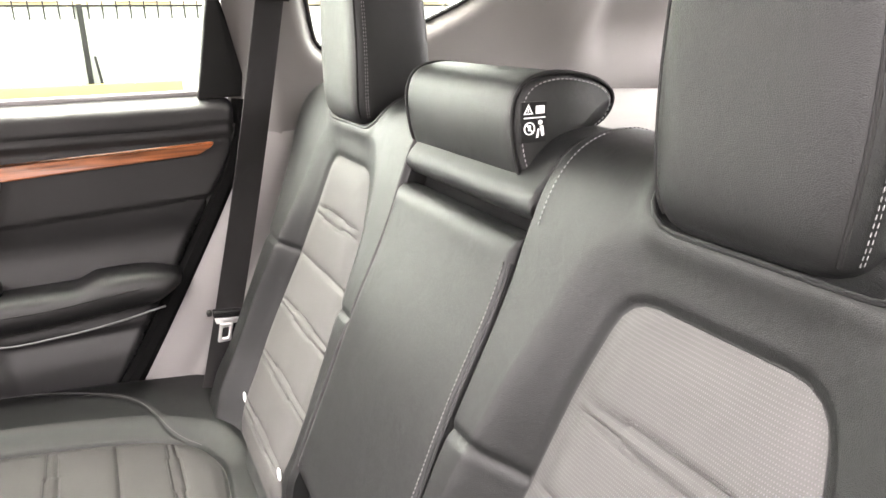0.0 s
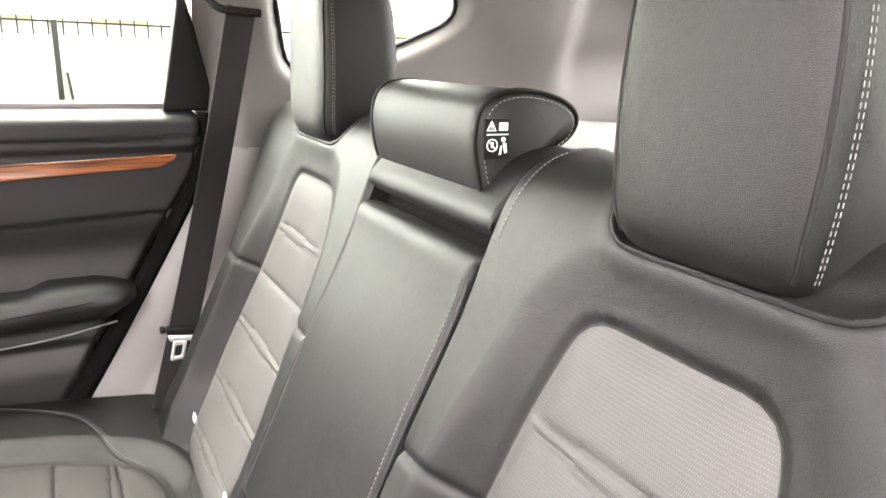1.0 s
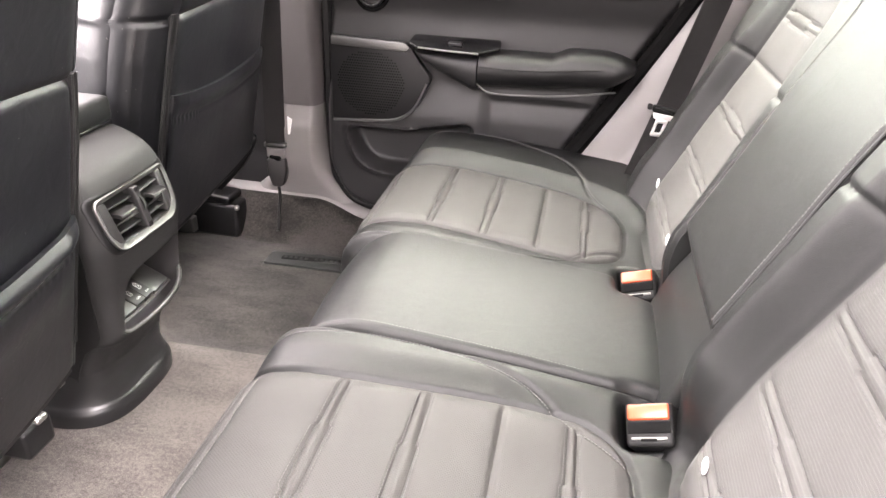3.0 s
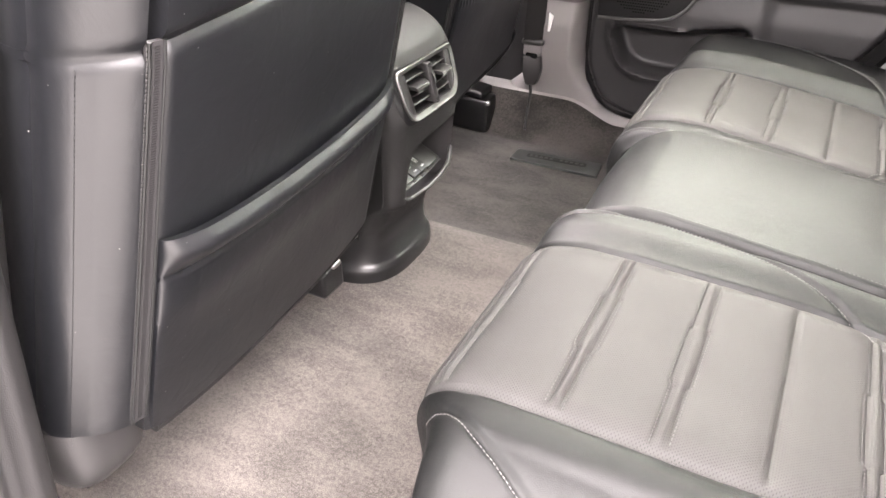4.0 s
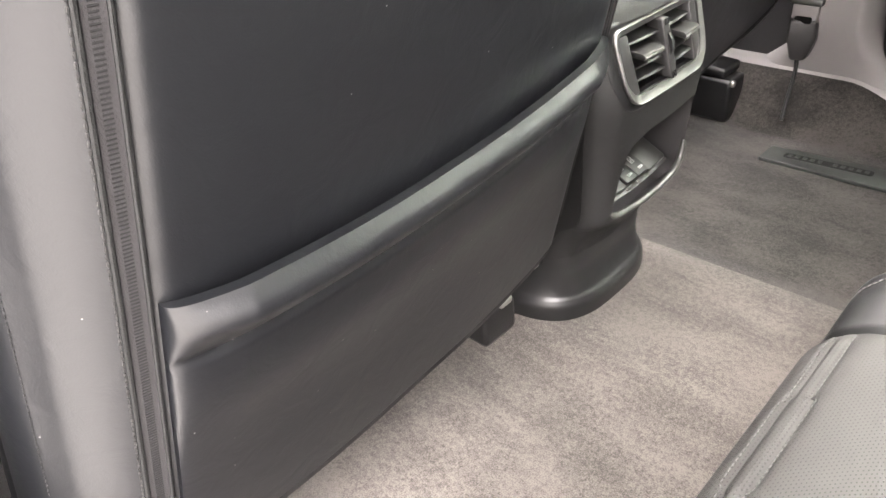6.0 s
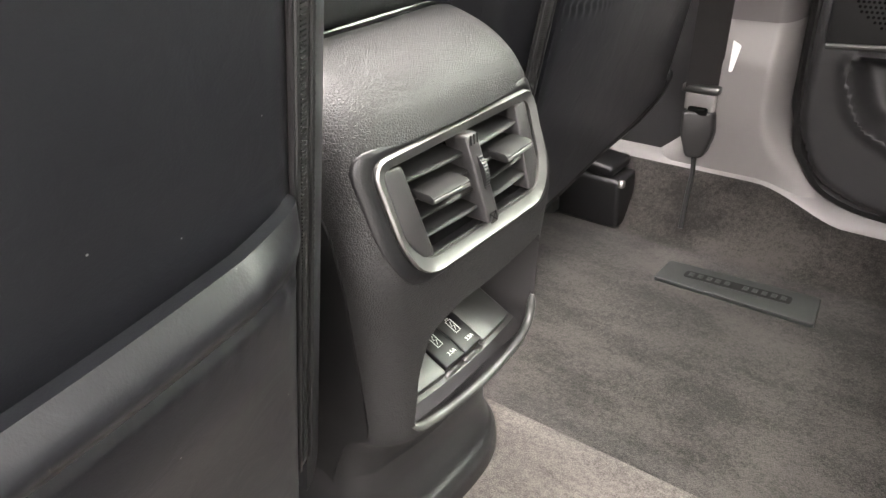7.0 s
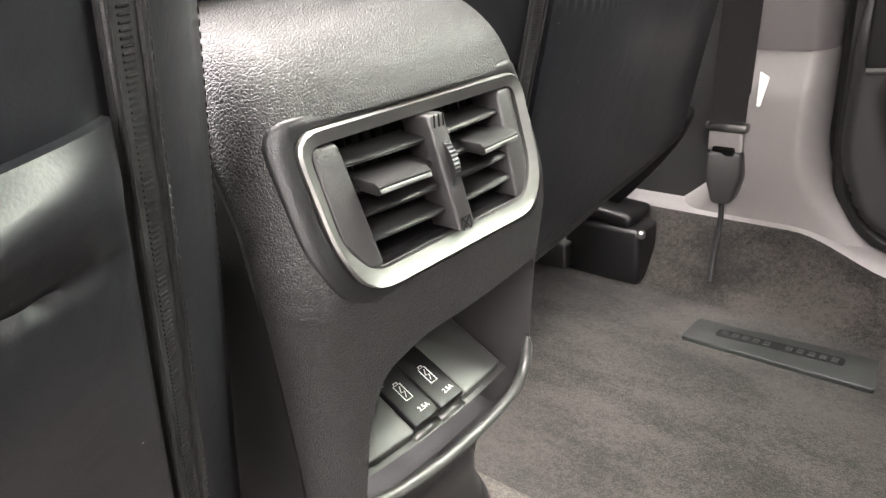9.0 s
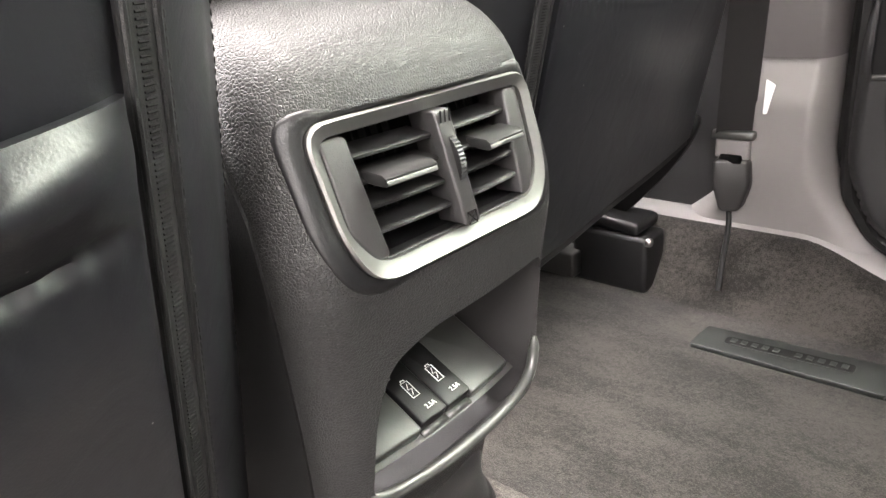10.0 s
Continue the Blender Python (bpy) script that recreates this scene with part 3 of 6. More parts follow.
# front end: dashboard block, bulkhead and screen frame
U, V = np.meshgrid(np.linspace(-0.74, 0.74, 30), np.linspace(0, 1, 20))
prof_x = np.interp(V, [0, 0.3, 0.55, 0.7, 1], [-1.15, -1.02, -0.98, -1.03, -1.42])
prof_z = np.interp(V, [0, 0.3, 0.55, 0.7, 1], [0.0, 0.30, 0.50, 0.62, 0.68])
sheet("dashboard_wall", np.stack([prof_x, U, prof_z], -1), (-0.05, 0, -0.02), SOFT, "black dashboard across the front of the cabin", "wall", flip=True)
for side in (1, -1):
    structure(cord("screen_pillar_far" if side > 0 else "screen_pillar_near", spline([(-1.40, side * 0.72, 0.66), (-0.95, side * 0.66, 0.98), (-0.55, side * 0.58, 1.21)], 24), 0.045, HEADLINER), "pale trim of the windscreen pillar", "trim")
    structure(cord("roof_rail_far" if side > 0 else "roof_rail_near", spline([(-0.6, side * 0.60, 1.19), (0.3, side * 0.605, 1.21), (1.2, side * 0.60, 1.19), (2.03, side * 0.56, 1.10)], 40), 0.05, HEADLINER), "pale trim of the roof rail", "trim")
structure(cord("tailgate_pillar_far", spline([(1.97, 0.58, 0.76), (1.95, 0.565, 0.95), (1.88, 0.53, 1.2)], 20), 0.05, RUBBER), "black rubber seal of the tailgate opening", "trim")


# far front door, closed, and the dark jambs beside the rear door
U, V = np.meshgrid(np.linspace(-1.30, -0.095, 30), np.linspace(0.05, 0.80, 24))
sheet("front_door_near", np.stack([U + 0.05, -0.765 + 0 * U, V], -1), (0, -0.05, 0), SOFT, "black inner panel of the front door", "car door")
sheet("front_door_far", np.stack([U, 0.725 - 0.03 * np.exp(-((V - 0.48) / 0.06) ** 2) + 0.02 * smooth(V, 0.7, 0.8), V], -1), (0, 0.05, 0), SOFT, "black inner panel of the closed front door", "car door", flip=True)
U, V = np.meshgrid(np.linspace(0.02, 1.05, 30), np.linspace(0.02, 0.79, 24))
sheet("door_jamb_far", np.stack([U, 0.752 + 0 * U, V], -1), (0, 0.03, 0), RUBBER, "black jamb behind the rear door", "wall", flip=True)


# ---- far rear door ----
def door_far():
    d = thing("car_door", "closed rear car door in black vinyl with wood strip", "car door", (0.45, 0.70, 0.10))
    outline = rounded([(0.048, 0.812), (0.868, 0.812), (0.862, 0.70), (0.575, 0.235), (0.47, 0.10), (0.17, 0.085), (0.085, 0.12), (0.048, 0.20)], 0.03)
    us, vs = np.arange(0.035, 0.885, 0.005), np.arange(0.075, 0.823, 0.005)
    U, V = np.meshgrid(us, vs)
    s = sdf(U, V, outline)
    U, V = snap(U, V, s, 0.005)
    s = sdf(U, V, outline)
    D = 0.0 * U
    D += 0.012 * smooth(V, 0.725, 0.745)                                        # upper pad stands proud
    D -= 0.03 * smooth(V, 0.785, 0.815)                                         # and rolls towards the glass
    D -= 0.005 * np.exp(-((V - 0.752 - 0.012 * (U - 0.4)) / 0.004) ** 2)         # seam in the pad
    ledge = 0.605 + 0.05 * (U - 0.45)
    D += 0.006 * smooth(V, ledge - 0.006, ledge + 0.004) * smooth(-V, -0.735, -0.72)
    D -= 0.014 * np.exp(-((V - 0.555) / 0.040) ** 2)                            # hollow above the armrest
    D -= 0.004 * np.exp(-((V - ledge) / 0.003) ** 2)
    D += 0.025 * smooth(-V, -0.42, -0.33)
    pocket = rounded([(0.092, 0.302), (0.235, 0.302), (0.40, 0.33), (0.40, 0.19), (0.17, 0.195), (0.125, 0.215)], 0.03)
    ps = sdf(U, V, pocket)
    D -= 0.045 * smooth(-ps, -0.004, 0.016)
    D += 0.010 * np.exp(-(ps / 0.012) ** 2) * (V < 0.31)
    D -= 0.012 * smooth(s, -0.012, 0.0)
    D -= 0.012 * smooth(U, 0.40, 0.44) * smooth(-V, -0.40, -0.38)               # step in the lower panel
    D -= 0.006 * np.exp(-(np.hypot(U - 0.152, V - 0.597) / 0.036) ** 6)
    P = np.stack([U, 0.70 - D, V], -1)
    pad("door_panel", P, (0, 0.05, 0), SOFT, d, keep=cells(s) < 0, flip=True)

    def at(y):
        return lambda u, v, w: (u, y + w, v)
    # wood strip
    strip = rounded([(0.125, 0.712), (0.45, 0.716), (0.825, 0.7285), (0.820, 0.7195), (0.795, 0.7065), (0.48, 0.690), (0.205, 0.678), (0.198, 0.657), (0.172, 0.655), (0.15, 0.680)], 0.008)
    part("wood_strip", slab(strip, 0.012, at(0.686), 0.003), WOOD, d, "glossy reddish-brown wood veneer strip")
    # handle bowl
    outer = rounded([(0.197, 0.678), (0.474, 0.690), (0.447, 0.603), (0.253, 0.599), (0.228, 0.628)], 0.012, 6)
    inner = rounded([(0.214, 0.670), (0.456, 0.681), (0.436, 0.611), (0.258, 0.607), (0.238, 0.630)], 0.010, 6)
    bowl = part("handle_surround", ring(outer, inner, 0.012, at(0.680)), SATIN, d, "bright silver surround of the inner handle")
    part("bowl", slab(inner, 0.02, at(0.692), 0), DARKTRIM, bowl)
    part("end_piece", slab(rounded([(0.441, 0.6885), (0.4765, 0.691), (0.449, 0.6015), (0.424, 0.601)], 0.006), 0.014, at(0.677), 0.003), SOFT, bowl, "black vinyl end of the handle surround")
    # near-black patch paints the shade in the hollow behind the lever
    part("recess", slab(rounded([(0.285, 0.664), (0.400, 0.668), (0.415, 0.650), (0.400, 0.626), (0.300, 0.626)], 0.012), 0.004, at(0.690), 0.001), DARK, bowl)
    lever = rounded([(0.276, 0.641), (0.300, 0.637), (0.345, 0.627), (0.375, 0.632), (0.385, 0.642), (0.410, 0.642), (0.408, 0.628), (0.392, 0.617), (0.345, 0.615), (0.305, 0.624)], 0.006)
    part("door_handle", slab(lever, 0.016, at(0.668), 0.003), CHROME, d, "chrome inner door handle")
    part("lock_lever", slab(rounded([(0.386, 0.660), (0.404, 0.661), (0.404, 0.643), (0.388, 0.643)], 0.003), 0.01, at(0.682), 0.001), DARKRED, d, "small dark red lock lever")
    # tweeter
    circ = [(0.152 + math.cos(a) * 0.030, 0.597 + math.sin(a) * 0.032) for a in np.linspace(0, 2 * math.pi, 28, endpoint=False)]
    c2 = [(0.152 + math.cos(a) * 0.023, 0.597 + math.sin(a) * 0.025) for a in np.linspace(0, 2 * math.pi, 28, endpoint=False)]
    c3 = [(0.152 + math.cos(a) * 0.041, 0.598 + math.sin(a) * 0.042) for a in np.linspace(0, 2 * math.pi, 28, endpoint=False)]
    tw = part("tweeter", ring(circ, c2, 0.012, at(0.694)), PLASTIC, d, "round black tweeter ring")
    # near-black ring paints the shade in the tweeter's recess
    part("tweeter_recess", ring(c3, circ, 0.012, at(0.6985), 0.002), DARK, tw)
    part("tweeter_grille", slab(c2, 0.01, at(0.700), 0.002), DARKTRIM, tw)
    for r in (0.008, 0.015):
        a1 = [(0.152 + math.cos(a) * r, 0.597 + math.sin(a) * r * 1.08) for a in np.linspace(0, 2 * math.pi, 24, endpoint=False)]
        a2 = [(0.152 + math.cos(a) * (r - 0.002), 0.597 + math.sin(a) * (r - 0.002) * 1.08) for a in np.linspace(0, 2 * math.pi, 24, endpoint=False)]
        part("grille_ring", ring(a1, a2, 0.004, at(0.697), 0.0005), DARKTRIM, tw)
    # loudspeaker panel with its grille
    sp = rounded([(0.062, 0.505), (0.245, 0.498), (0.262, 0.470), (0.298, 0.425), (0.268, 0.360), (0.225, 0.327), (0.062, 0.312)], 0.012, 6)
    spk = part("speaker_panel", slab(sp, 0.02, at(0.672), 0.004), PLASTIC, d, "dark plastic loudspeaker cover")
    part("speaker_trim", slab(rounded([(0.066, 0.5065), (0.236, 0.501), (0.246, 0.491), (0.238, 0.481), (0.066, 0.486)], 0.003), 0.008, at(0.668), 0.001), DARKSATIN, spk, "thin satin metal bar on top of the loudspeaker")
    edge = spline([(0.066, 0.313), (0.15, 0.318), (0.222, 0.328), (0.262, 0.360), (0.288, 0.415)], 30)
    cord("speaker_rim", [(u, 0.671, v) for u, v in edge], 0.0035, DARKSATIN, spk)
    verts, faces = [], []
    for i in range(30):
        for j in range(26):
            u = 0.072 + i * 0.0058 + (j % 2) * 0.0029
            v = 0.328 + j * 0.0060
            if np.hypot(u - 0.157, (v - 0.405) * 1.08) < 0.078:
                k = len(verts)
                for a in range(6):
                    verts.append((u + 0.0020 * math.cos(a * math.pi / 3), 0.6715, v + 0.0020 * math.sin(a * math.pi / 3)))
                faces.append(tuple(range(k, k + 6)))
    tagged(lay("grille_hole", verts, faces, DARK, spk), kind="stuff")
    # armrest with switch plate
    xs = np.linspace(0.405, 0.738, 60)
    sec = []
    for x in xs:
        t = (x - 0.405) / 0.333
        end = math.sqrt(max(0.0, 1 - max(0.0, (t - 0.86) / 0.14) ** 2.4)) if t > 0.86 else 1.0
        top = 0.492 + 0.014 * float(smooth(x, 0.555, 0.60)) - 0.012 * float(smooth(x, 0.66, 0.74))
        bot = 0.412 + 0.022 * t + 0.022 * float(smooth(t, 0.80, 1.0))
        mid, hh = (top + bot) / 2 + 0.006, (top - bot) / 2 * (0.25 + 0.75 * end)
        out = 0.070 * (0.15 + 0.85 * end)
        rowp = []
        for a in np.linspace(-90, 90, 21):
            c, q = math.cos(radians(a)), math.sin(radians(a))
            rowp.append((x, 0.705 - out * (abs(c) ** 0.55 - 0.16 * max(0.0, -q)), mid + hh * math.copysign(abs(q) ** 0.85, q)))
        sec.append(rowp)
    arm = pad("armrest", np.array(sec), (0, 0.02, 0), ARMSKIN, d, "padded black armrest", flip=False)
    low = spline([(0.403, 0.650, 0.430), (0.437, 0.642, 0.415), (0.528, 0.642, 0.417), (0.612, 0.643, 0.425), (0.698, 0.652, 0.437)], 40)
    cord("armrest_trim", low, 0.0020, DARKSATIN, arm, "thin bright strip under the armrest")
    stl = spline([(0.41, 0.636, 0.470), (0.5, 0.633, 0.470), (0.6, 0.633, 0.478), (0.70, 0.640, 0.486)], 30)
    cord("seam", stl, 0.0016, RUBBER, arm)
    xs = np.linspace(0.262, 0.402, 30)
    sec = []
    for x in xs:
        t = (x - 0.262) / 0.14
        k = min(1.0, t / 0.92) ** 0.8
        top, bot = 0.490, 0.490 - (0.008 + 0.072 * k)
        mid, hh = (top + bot) / 2, (top - bot) / 2
        rowp = []
        for a in np.linspace(-90, 90, 17):
            c, q = math.cos(radians(a)), math.sin(radians(a))
            rowp.append((x, 0.705 - (0.042 + 0.028 * k ** 0.5) * (abs(c) ** 0.5 - 0.14 * max(0.0, -q)), mid + hh * math.copysign(abs(q) ** 0.6, q)))
        sec.append(rowp)
    pad("pull_cup", np.array(sec), (0, 0.02, 0), ARMSKIN, d)
    sw = rounded([(0.246, 0.662), (0.272, 0.641), (0.405, 0.636), (0.448, 0.664), (0.445, 0.70), (0.252, 0.70)], 0.008)
    plate = part("switch_plate", slab(sw, 0.006, lambda u, v, w: (u, v, 0.500 - w + 0.28 * (v - 0.64)), 0.002), GLOSSBLACK, d, "gloss black window switch plate")
    part("window_switch", box((0.030, 0.014, 0.008), (0.350, 0.664, 0.509), 0.003), PLASTIC, plate)
    cord("plate_edge", [(0.272, 0.640, 0.500), (0.33, 0.6355, 0.498), (0.405, 0.633, 0.497)], 0.0022, FRAME, plate, "thin silver edge of the switch plate")
    # window frame and glass
    part("window_frame", slab([(0.808, 0.805), (0.886, 0.805), (0.893, 0.845), (0.868, 0.951), (0.852, 1.0), (0.82, 1.18), (0.80, 1.18), (0.832, 1.05), (0.838, 0.99)], 0.03, lambda u, v, w: (u, 0.705 - 0.10 * float(smooth(v, 0.85, 1.25)) + w, v), 0.006), RUBBER, d, "black window frame")
    part("window_seal", box((0.78, 0.02, 0.014), (0.43, 0.735, 0.812), 0.004), TRIM, d)
    pane = part("pane", slab([(0.03, 0.80), (0.86, 0.80), (0.86, 1.20), (0.10, 1.20)], 0.004, lambda u, v, w: (u, 0.745 - 0.10 * float(smooth(v, 0.80, 1.25)) + w, v), 0), GLASS, d, flat=True)
    pane.visible_shadow = False
    seal = [(0.886, 0.715, 0.80), (0.868, 0.706, 0.70), (0.740, 0.700, 0.465), (0.606, 0.697, 0.255), (0.50, 0.70, 0.12)]
    cord("door_seal", spline(seal, 50), 0.020, DARK, d, "thick black rubber door seal")
    cord("door_seal", spline([(0.045, 0.712, 0.80), (0.045, 0.712, 0.25), (0.07, 0.712, 0.13), (0.14, 0.712, 0.082), (0.3, 0.712, 0.075), (0.5, 0.70, 0.10)], 50), 0.011, RUBBER, d, "thick black rubber door seal")
    return d


door_far()


# ---- rear seat ----
def profile(knots, n=400):
    """A rounded side profile (parameter, x, z): returns place and normal for a parameter."""
    k = np.array(knots, float)
    t = np.linspace(k[0, 0], k[-1, 0], n)
    x, z = np.interp(t, k[:, 0], k[:, 1]), np.interp(t, k[:, 0], k[:, 2])
    w = np.hanning(23)
    w /= w.sum()
    ext = lambda q: np.convolve(np.concatenate([2 * q[0] - q[11:0:-1], q, 2 * q[-1] - q[-2:-13:-1]]), w, "valid")
    x, z = ext(x), ext(z)
    dx, dz = np.gradient(x), np.gradient(z)
    ln = np.hypot(dx, dz)
    nx, nz = -dz / ln, dx / ln
    return lambda q: tuple(np.interp(q, t, c) for c in (x, z, nx, nz))


BACK = profile([(0.20, 0.745, 0.20), (0.25, 0.765, 0.25), (0.323, 0.790, 0.323), (0.368, 0.816, 0.368), (0.50, 0.875, 0.50), (0.57, 0.904, 0.57), (0.66, 0.934, 0.66),
                (0.74, 0.960, 0.74), (0.785, 0.978, 0.785), (0.81, 0.992, 0.806), (0.83, 1.008, 0.819), (0.85, 1.028, 0.826), (0.88, 1.058, 0.828), (0.91, 1.085, 0.818), (0.94, 1.098, 0.79), (1.0, 1.10, 0.73)])
CUSHION = profile([(-0.20, 0.300, 0.045), (-0.05, 0.268, 0.19), (0.0, 0.262, 0.235), (0.03, 0.272, 0.268), (0.06, 0.298, 0.287), (0.10, 0.338, 0.296), (0.16, 0.398, 0.297), (0.25, 0.488, 0.290), (0.35, 0.588, 0.280), (0.45, 0.688, 0.268), (0.58, 0.818, 0.252)])

B_INSERT = rounded([(0.265, 0.738), (0.425, 0.738), (0.445, 0.66), (0.475, 0.57), (0.500, 0.48), (0.505, 0.39), (0.47, 0.27), (0.22, 0.27), (0.205, 0.40), (0.215, 0.50), (0.225, 0.58), (0.24, 0.66)], 0.028)
C_INSERT = rounded([(0.215, 0.0), (0.215, 0.16), (0.205, 0.26), (0.195, 0.36), (0.195, 0.44), (0.235, 0.490), (0.36, 0.498), (0.43, 0.47), (0.465, 0.40), (0.480, 0.30), (0.492, 0.16), (0.495, 0.0), (0.49, -0.19), (0.22, -0.19)], 0.03)


COLLAR = rounded([(0.268, 0.787), (0.462, 0.787), (0.478, 0.84), (0.470, 0.93), (0.262, 0.93), (0.255, 0.84)], 0.03)


def pleat(D, cross, along, centre, half, double=True, depth=0.0036):
    """Sews a line across a cover; a double line narrows towards its ends and steps apart in the middle."""
    third = smooth(half / 3 - np.abs(along - centre), -0.003, 0.003)
    if double:
        w = 0.0055 + 0.003 * third
        D -= depth * np.exp(-((cross - w) / 0.0022) ** 2)
        D -= depth * np.exp(-((cross + w) / 0.0022) ** 2)
        D += 0.0018 * np.exp(-(cross / 0.004) ** 2)
    else:
        D -= 1.3 * depth * np.exp(-(cross / 0.0035) ** 2)
    D -= 0.0022 * np.exp(-(np.abs(cross) / 0.012) ** 2)


def back_relief(a, q):
    """Height of the backrest cover over its profile: a from the middle line, q up the profile."""
    s = sdf(a, q, B_INSERT)
    D = np.zeros_like(a)
    low = 1 - smooth(q, 0.52, 0.74)
    outer = smooth(a, 0.33, 0.37)
    D += smooth(s, 0.0, 0.055) * (0.012 + 0.022 * low * outer + 0.022 * low * (1 - outer))
    D -= 0.004 * np.exp(-(s / np.where(s < 0, 0.012, 0.006)) ** 2)
    inside = smooth(-s, 0.0, 0.040)
    puff = np.zeros_like(a)
    lines = [(0.652, True), (0.574, False), (0.492, True), (0.402, True), (0.322, True)]
    for z, dbl in lines:
        band = np.zeros_like(a)
        pleat(band, q - z - 0.008 * (0.35 - a), a, 0.35, 0.27 / 2, dbl)
        puff += band
    D += inside * (puff + 0.004)
    seam = np.abs(q - 0.572)
    D -= 0.004 * np.exp(-(seam / 0.0048) ** 2) * smooth(s, 0.0, 0.006)
    # collar round the headrest
    col = sdf(a, q, COLLAR)
    D += 0.003 * np.exp(-((col - 0.004) / 0.010) ** 2) - 0.009 * smooth(-col, -0.004, 0.016)
    D -= 0.05 * smooth(a, 0.615, 0.662) ** 2 + 0.008 * smooth(-a, -0.142, -0.134) ** 2
    D -= 0.040 * smooth(-q, -0.37, -0.27) * smooth(-a, -0.25, -0.16)              # tucks in at the foot beside the buckle
    return D, s


def on_back(side, a, q, lift=0.0):
    a, q = np.asarray(a, float), np.asarray(q, float)
    x, z, nx, nz = BACK(q)
    D, _ = back_relief(a, q)
    D = D + lift
    tuck = 0.062 * smooth(a, 0.44, 0.66) * (1 - smooth(q, 0.55, 0.78)) * (side > 0)
    return np.stack([x + nx * D, YC + side * (a - tuck) + 0 * D, z + nz * D], -1)


def seat_back(side, label):
    t = thing("rear_seat", label, "car seat", (0.60, YC + side * 0.39, 0.06), group="rear seats")
    start = np.roll(B_INSERT, -int(np.argmin(np.hypot(B_INSERT[:, 0] - 0.35, B_INSERT[:, 1] - 0.27))), axis=0)
    A, Q = fan(start, (0.35, 0.50), 520, (0.134, 0.664, 0.20, 1.0))
    pad("back_bolster", on_back(side, A, Q), (0.06, 0, -0.02), LEATHER, t, uv=np.stack([A, Q], -1), flip=side < 0)
    A, Q = rows_of(B_INSERT, 190)
    pad("back_panel", on_back(side, A, Q), (0.02, 0, -0.01), PERFORATED, t, "perforated leather centre panel with sewn pleats", uv=np.stack([A, Q], -1), flip=side < 0)
    k = int(np.argmax(COLLAR[:, 1]))
    loop = np.array([p for p in np.roll(COLLAR, -k, axis=0) if p[1] < 0.90])
    cord("collar_piping", on_back(side, loop[:, 0], loop[:, 1], 0.001), 0.0022, LEATHER, t, "rolled leather collar under the headrest")
    return t


far_back = seat_back(1, "black leather rear seat by the far door, pleated centre panels")
near_back = seat_back(-1, "black leather rear seat beside the open door, perforated pleated panels")

# middle of the backrest: upper pad, folded-up armrest, lower pad
mid = thing("rear_seat", "black leather middle rear seat with its armrest folded up", "car seat", (0.60, 0.0, 0.06), group="rear seats")


def middle_pad(name, a0, a1, q0, q1, lift, parent, label="", bow=0.0, side=0.007, lower=0.02, upper=0.02, depth=0.05):
    A, Q = np.meshgrid(np.linspace(a0, a1, 110), np.linspace(q0, q1, int((q1 - q0) / 0.004) + 4))
    x, z, nx, nz = BACK(Q)

    def roll(e, r):
        return -r * (1 - np.sqrt(np.clip(1 - (1 - np.clip(e / r, 0, 1)) ** 2, 0, 1)))
    D = (lift(Q) if callable(lift) else lift) + np.minimum(np.minimum(roll(A - a0, side), roll(a1 - A, side)), np.minimum(roll(Q - q0, lower), roll(q1 - Q, upper)))
    D = D + bow * (1 - ((A - (a0 + a1) / 2) / ((a1 - a0) / 2)) ** 2)
    P = np.stack([x + nx * D, YC + A, z + nz * D], -1)
    return pad(name, P, (depth, 0, -0.02), LEATHER, parent, label)


arm_lift = lambda q: 0.016 + 0.018 * (1 - smooth(q, 0.55, 0.72))
middle_pad("upper_pad", -0.1345, 0.1345, 0.760, 0.93, lambda q: 0.008 + 0.012 * (1 - smooth(q, 0.755, 0.805)), mid, side=0.004, lower=0.022)
middle_pad("armrest_pad", -0.1325, 0.1325, 0.376, 0.7480, arm_lift, mid, "smooth black leather armrest", bow=0.003, upper=0.020)
middle_pad("lower_pad", -0.124, 0.132, 0.215, 0.385, 0.006, mid, side=0.015)
A = np.linspace(-0.13, 0.13, 4)
x, z, nx, nz = BACK(np.array([0.715, 0.775]))
# near-black sheet stands in for the shade in this gap
pad("slot", np.array([[(x[i] + 0.016, YC + a, z[i] - 0.006) for a in A] for i in range(2)]), (0.02, 0, 0), DARK, mid, "black sheet for the shaded slot above the armrest")
for sgn in (-1, 1):
    q = np.linspace(0.390, 0.722, 70)
    x, z, nx, nz = BACK(q)
    for dy, dl in ((0.0, -0.0035),):
        L = arm_lift(q) + dl
        cord("piping", np.stack([x + nx * L, YC + sgn * (0.1315 + dy) + 0 * x, z + nz * L], -1), 0.0022, LEATHER, mid)
    L = arm_lift(q) + 0.0008
    stitches("stitching", np.stack([x + nx * L, YC + sgn * 0.1255 + 0 * x, z + nz * L], -1), THREAD, mid, r=0.0006)
q = np.linspace(0.76, 0.915, 60)
stitches("stitching", on_back(-1, 0.152 + 0 * q, q, 0.001), PALETHREAD, near_back, r=0.0006)


# cushion
ARC_IN = spline([(0.150, 0.02), (0.142, 0.10), (0.135, 0.18), (0.140, 0.29), (0.165, 0.37), (0.215, 0.43), (0.25, 0.485)], 40)
ARC_OUT = spline([(0.60, 0.0), (0.655, 0.10), (0.650, 0.20), (0.625, 0.30), (0.575, 0.38), (0.48, 0.425), (0.42, 0.475)], 40)
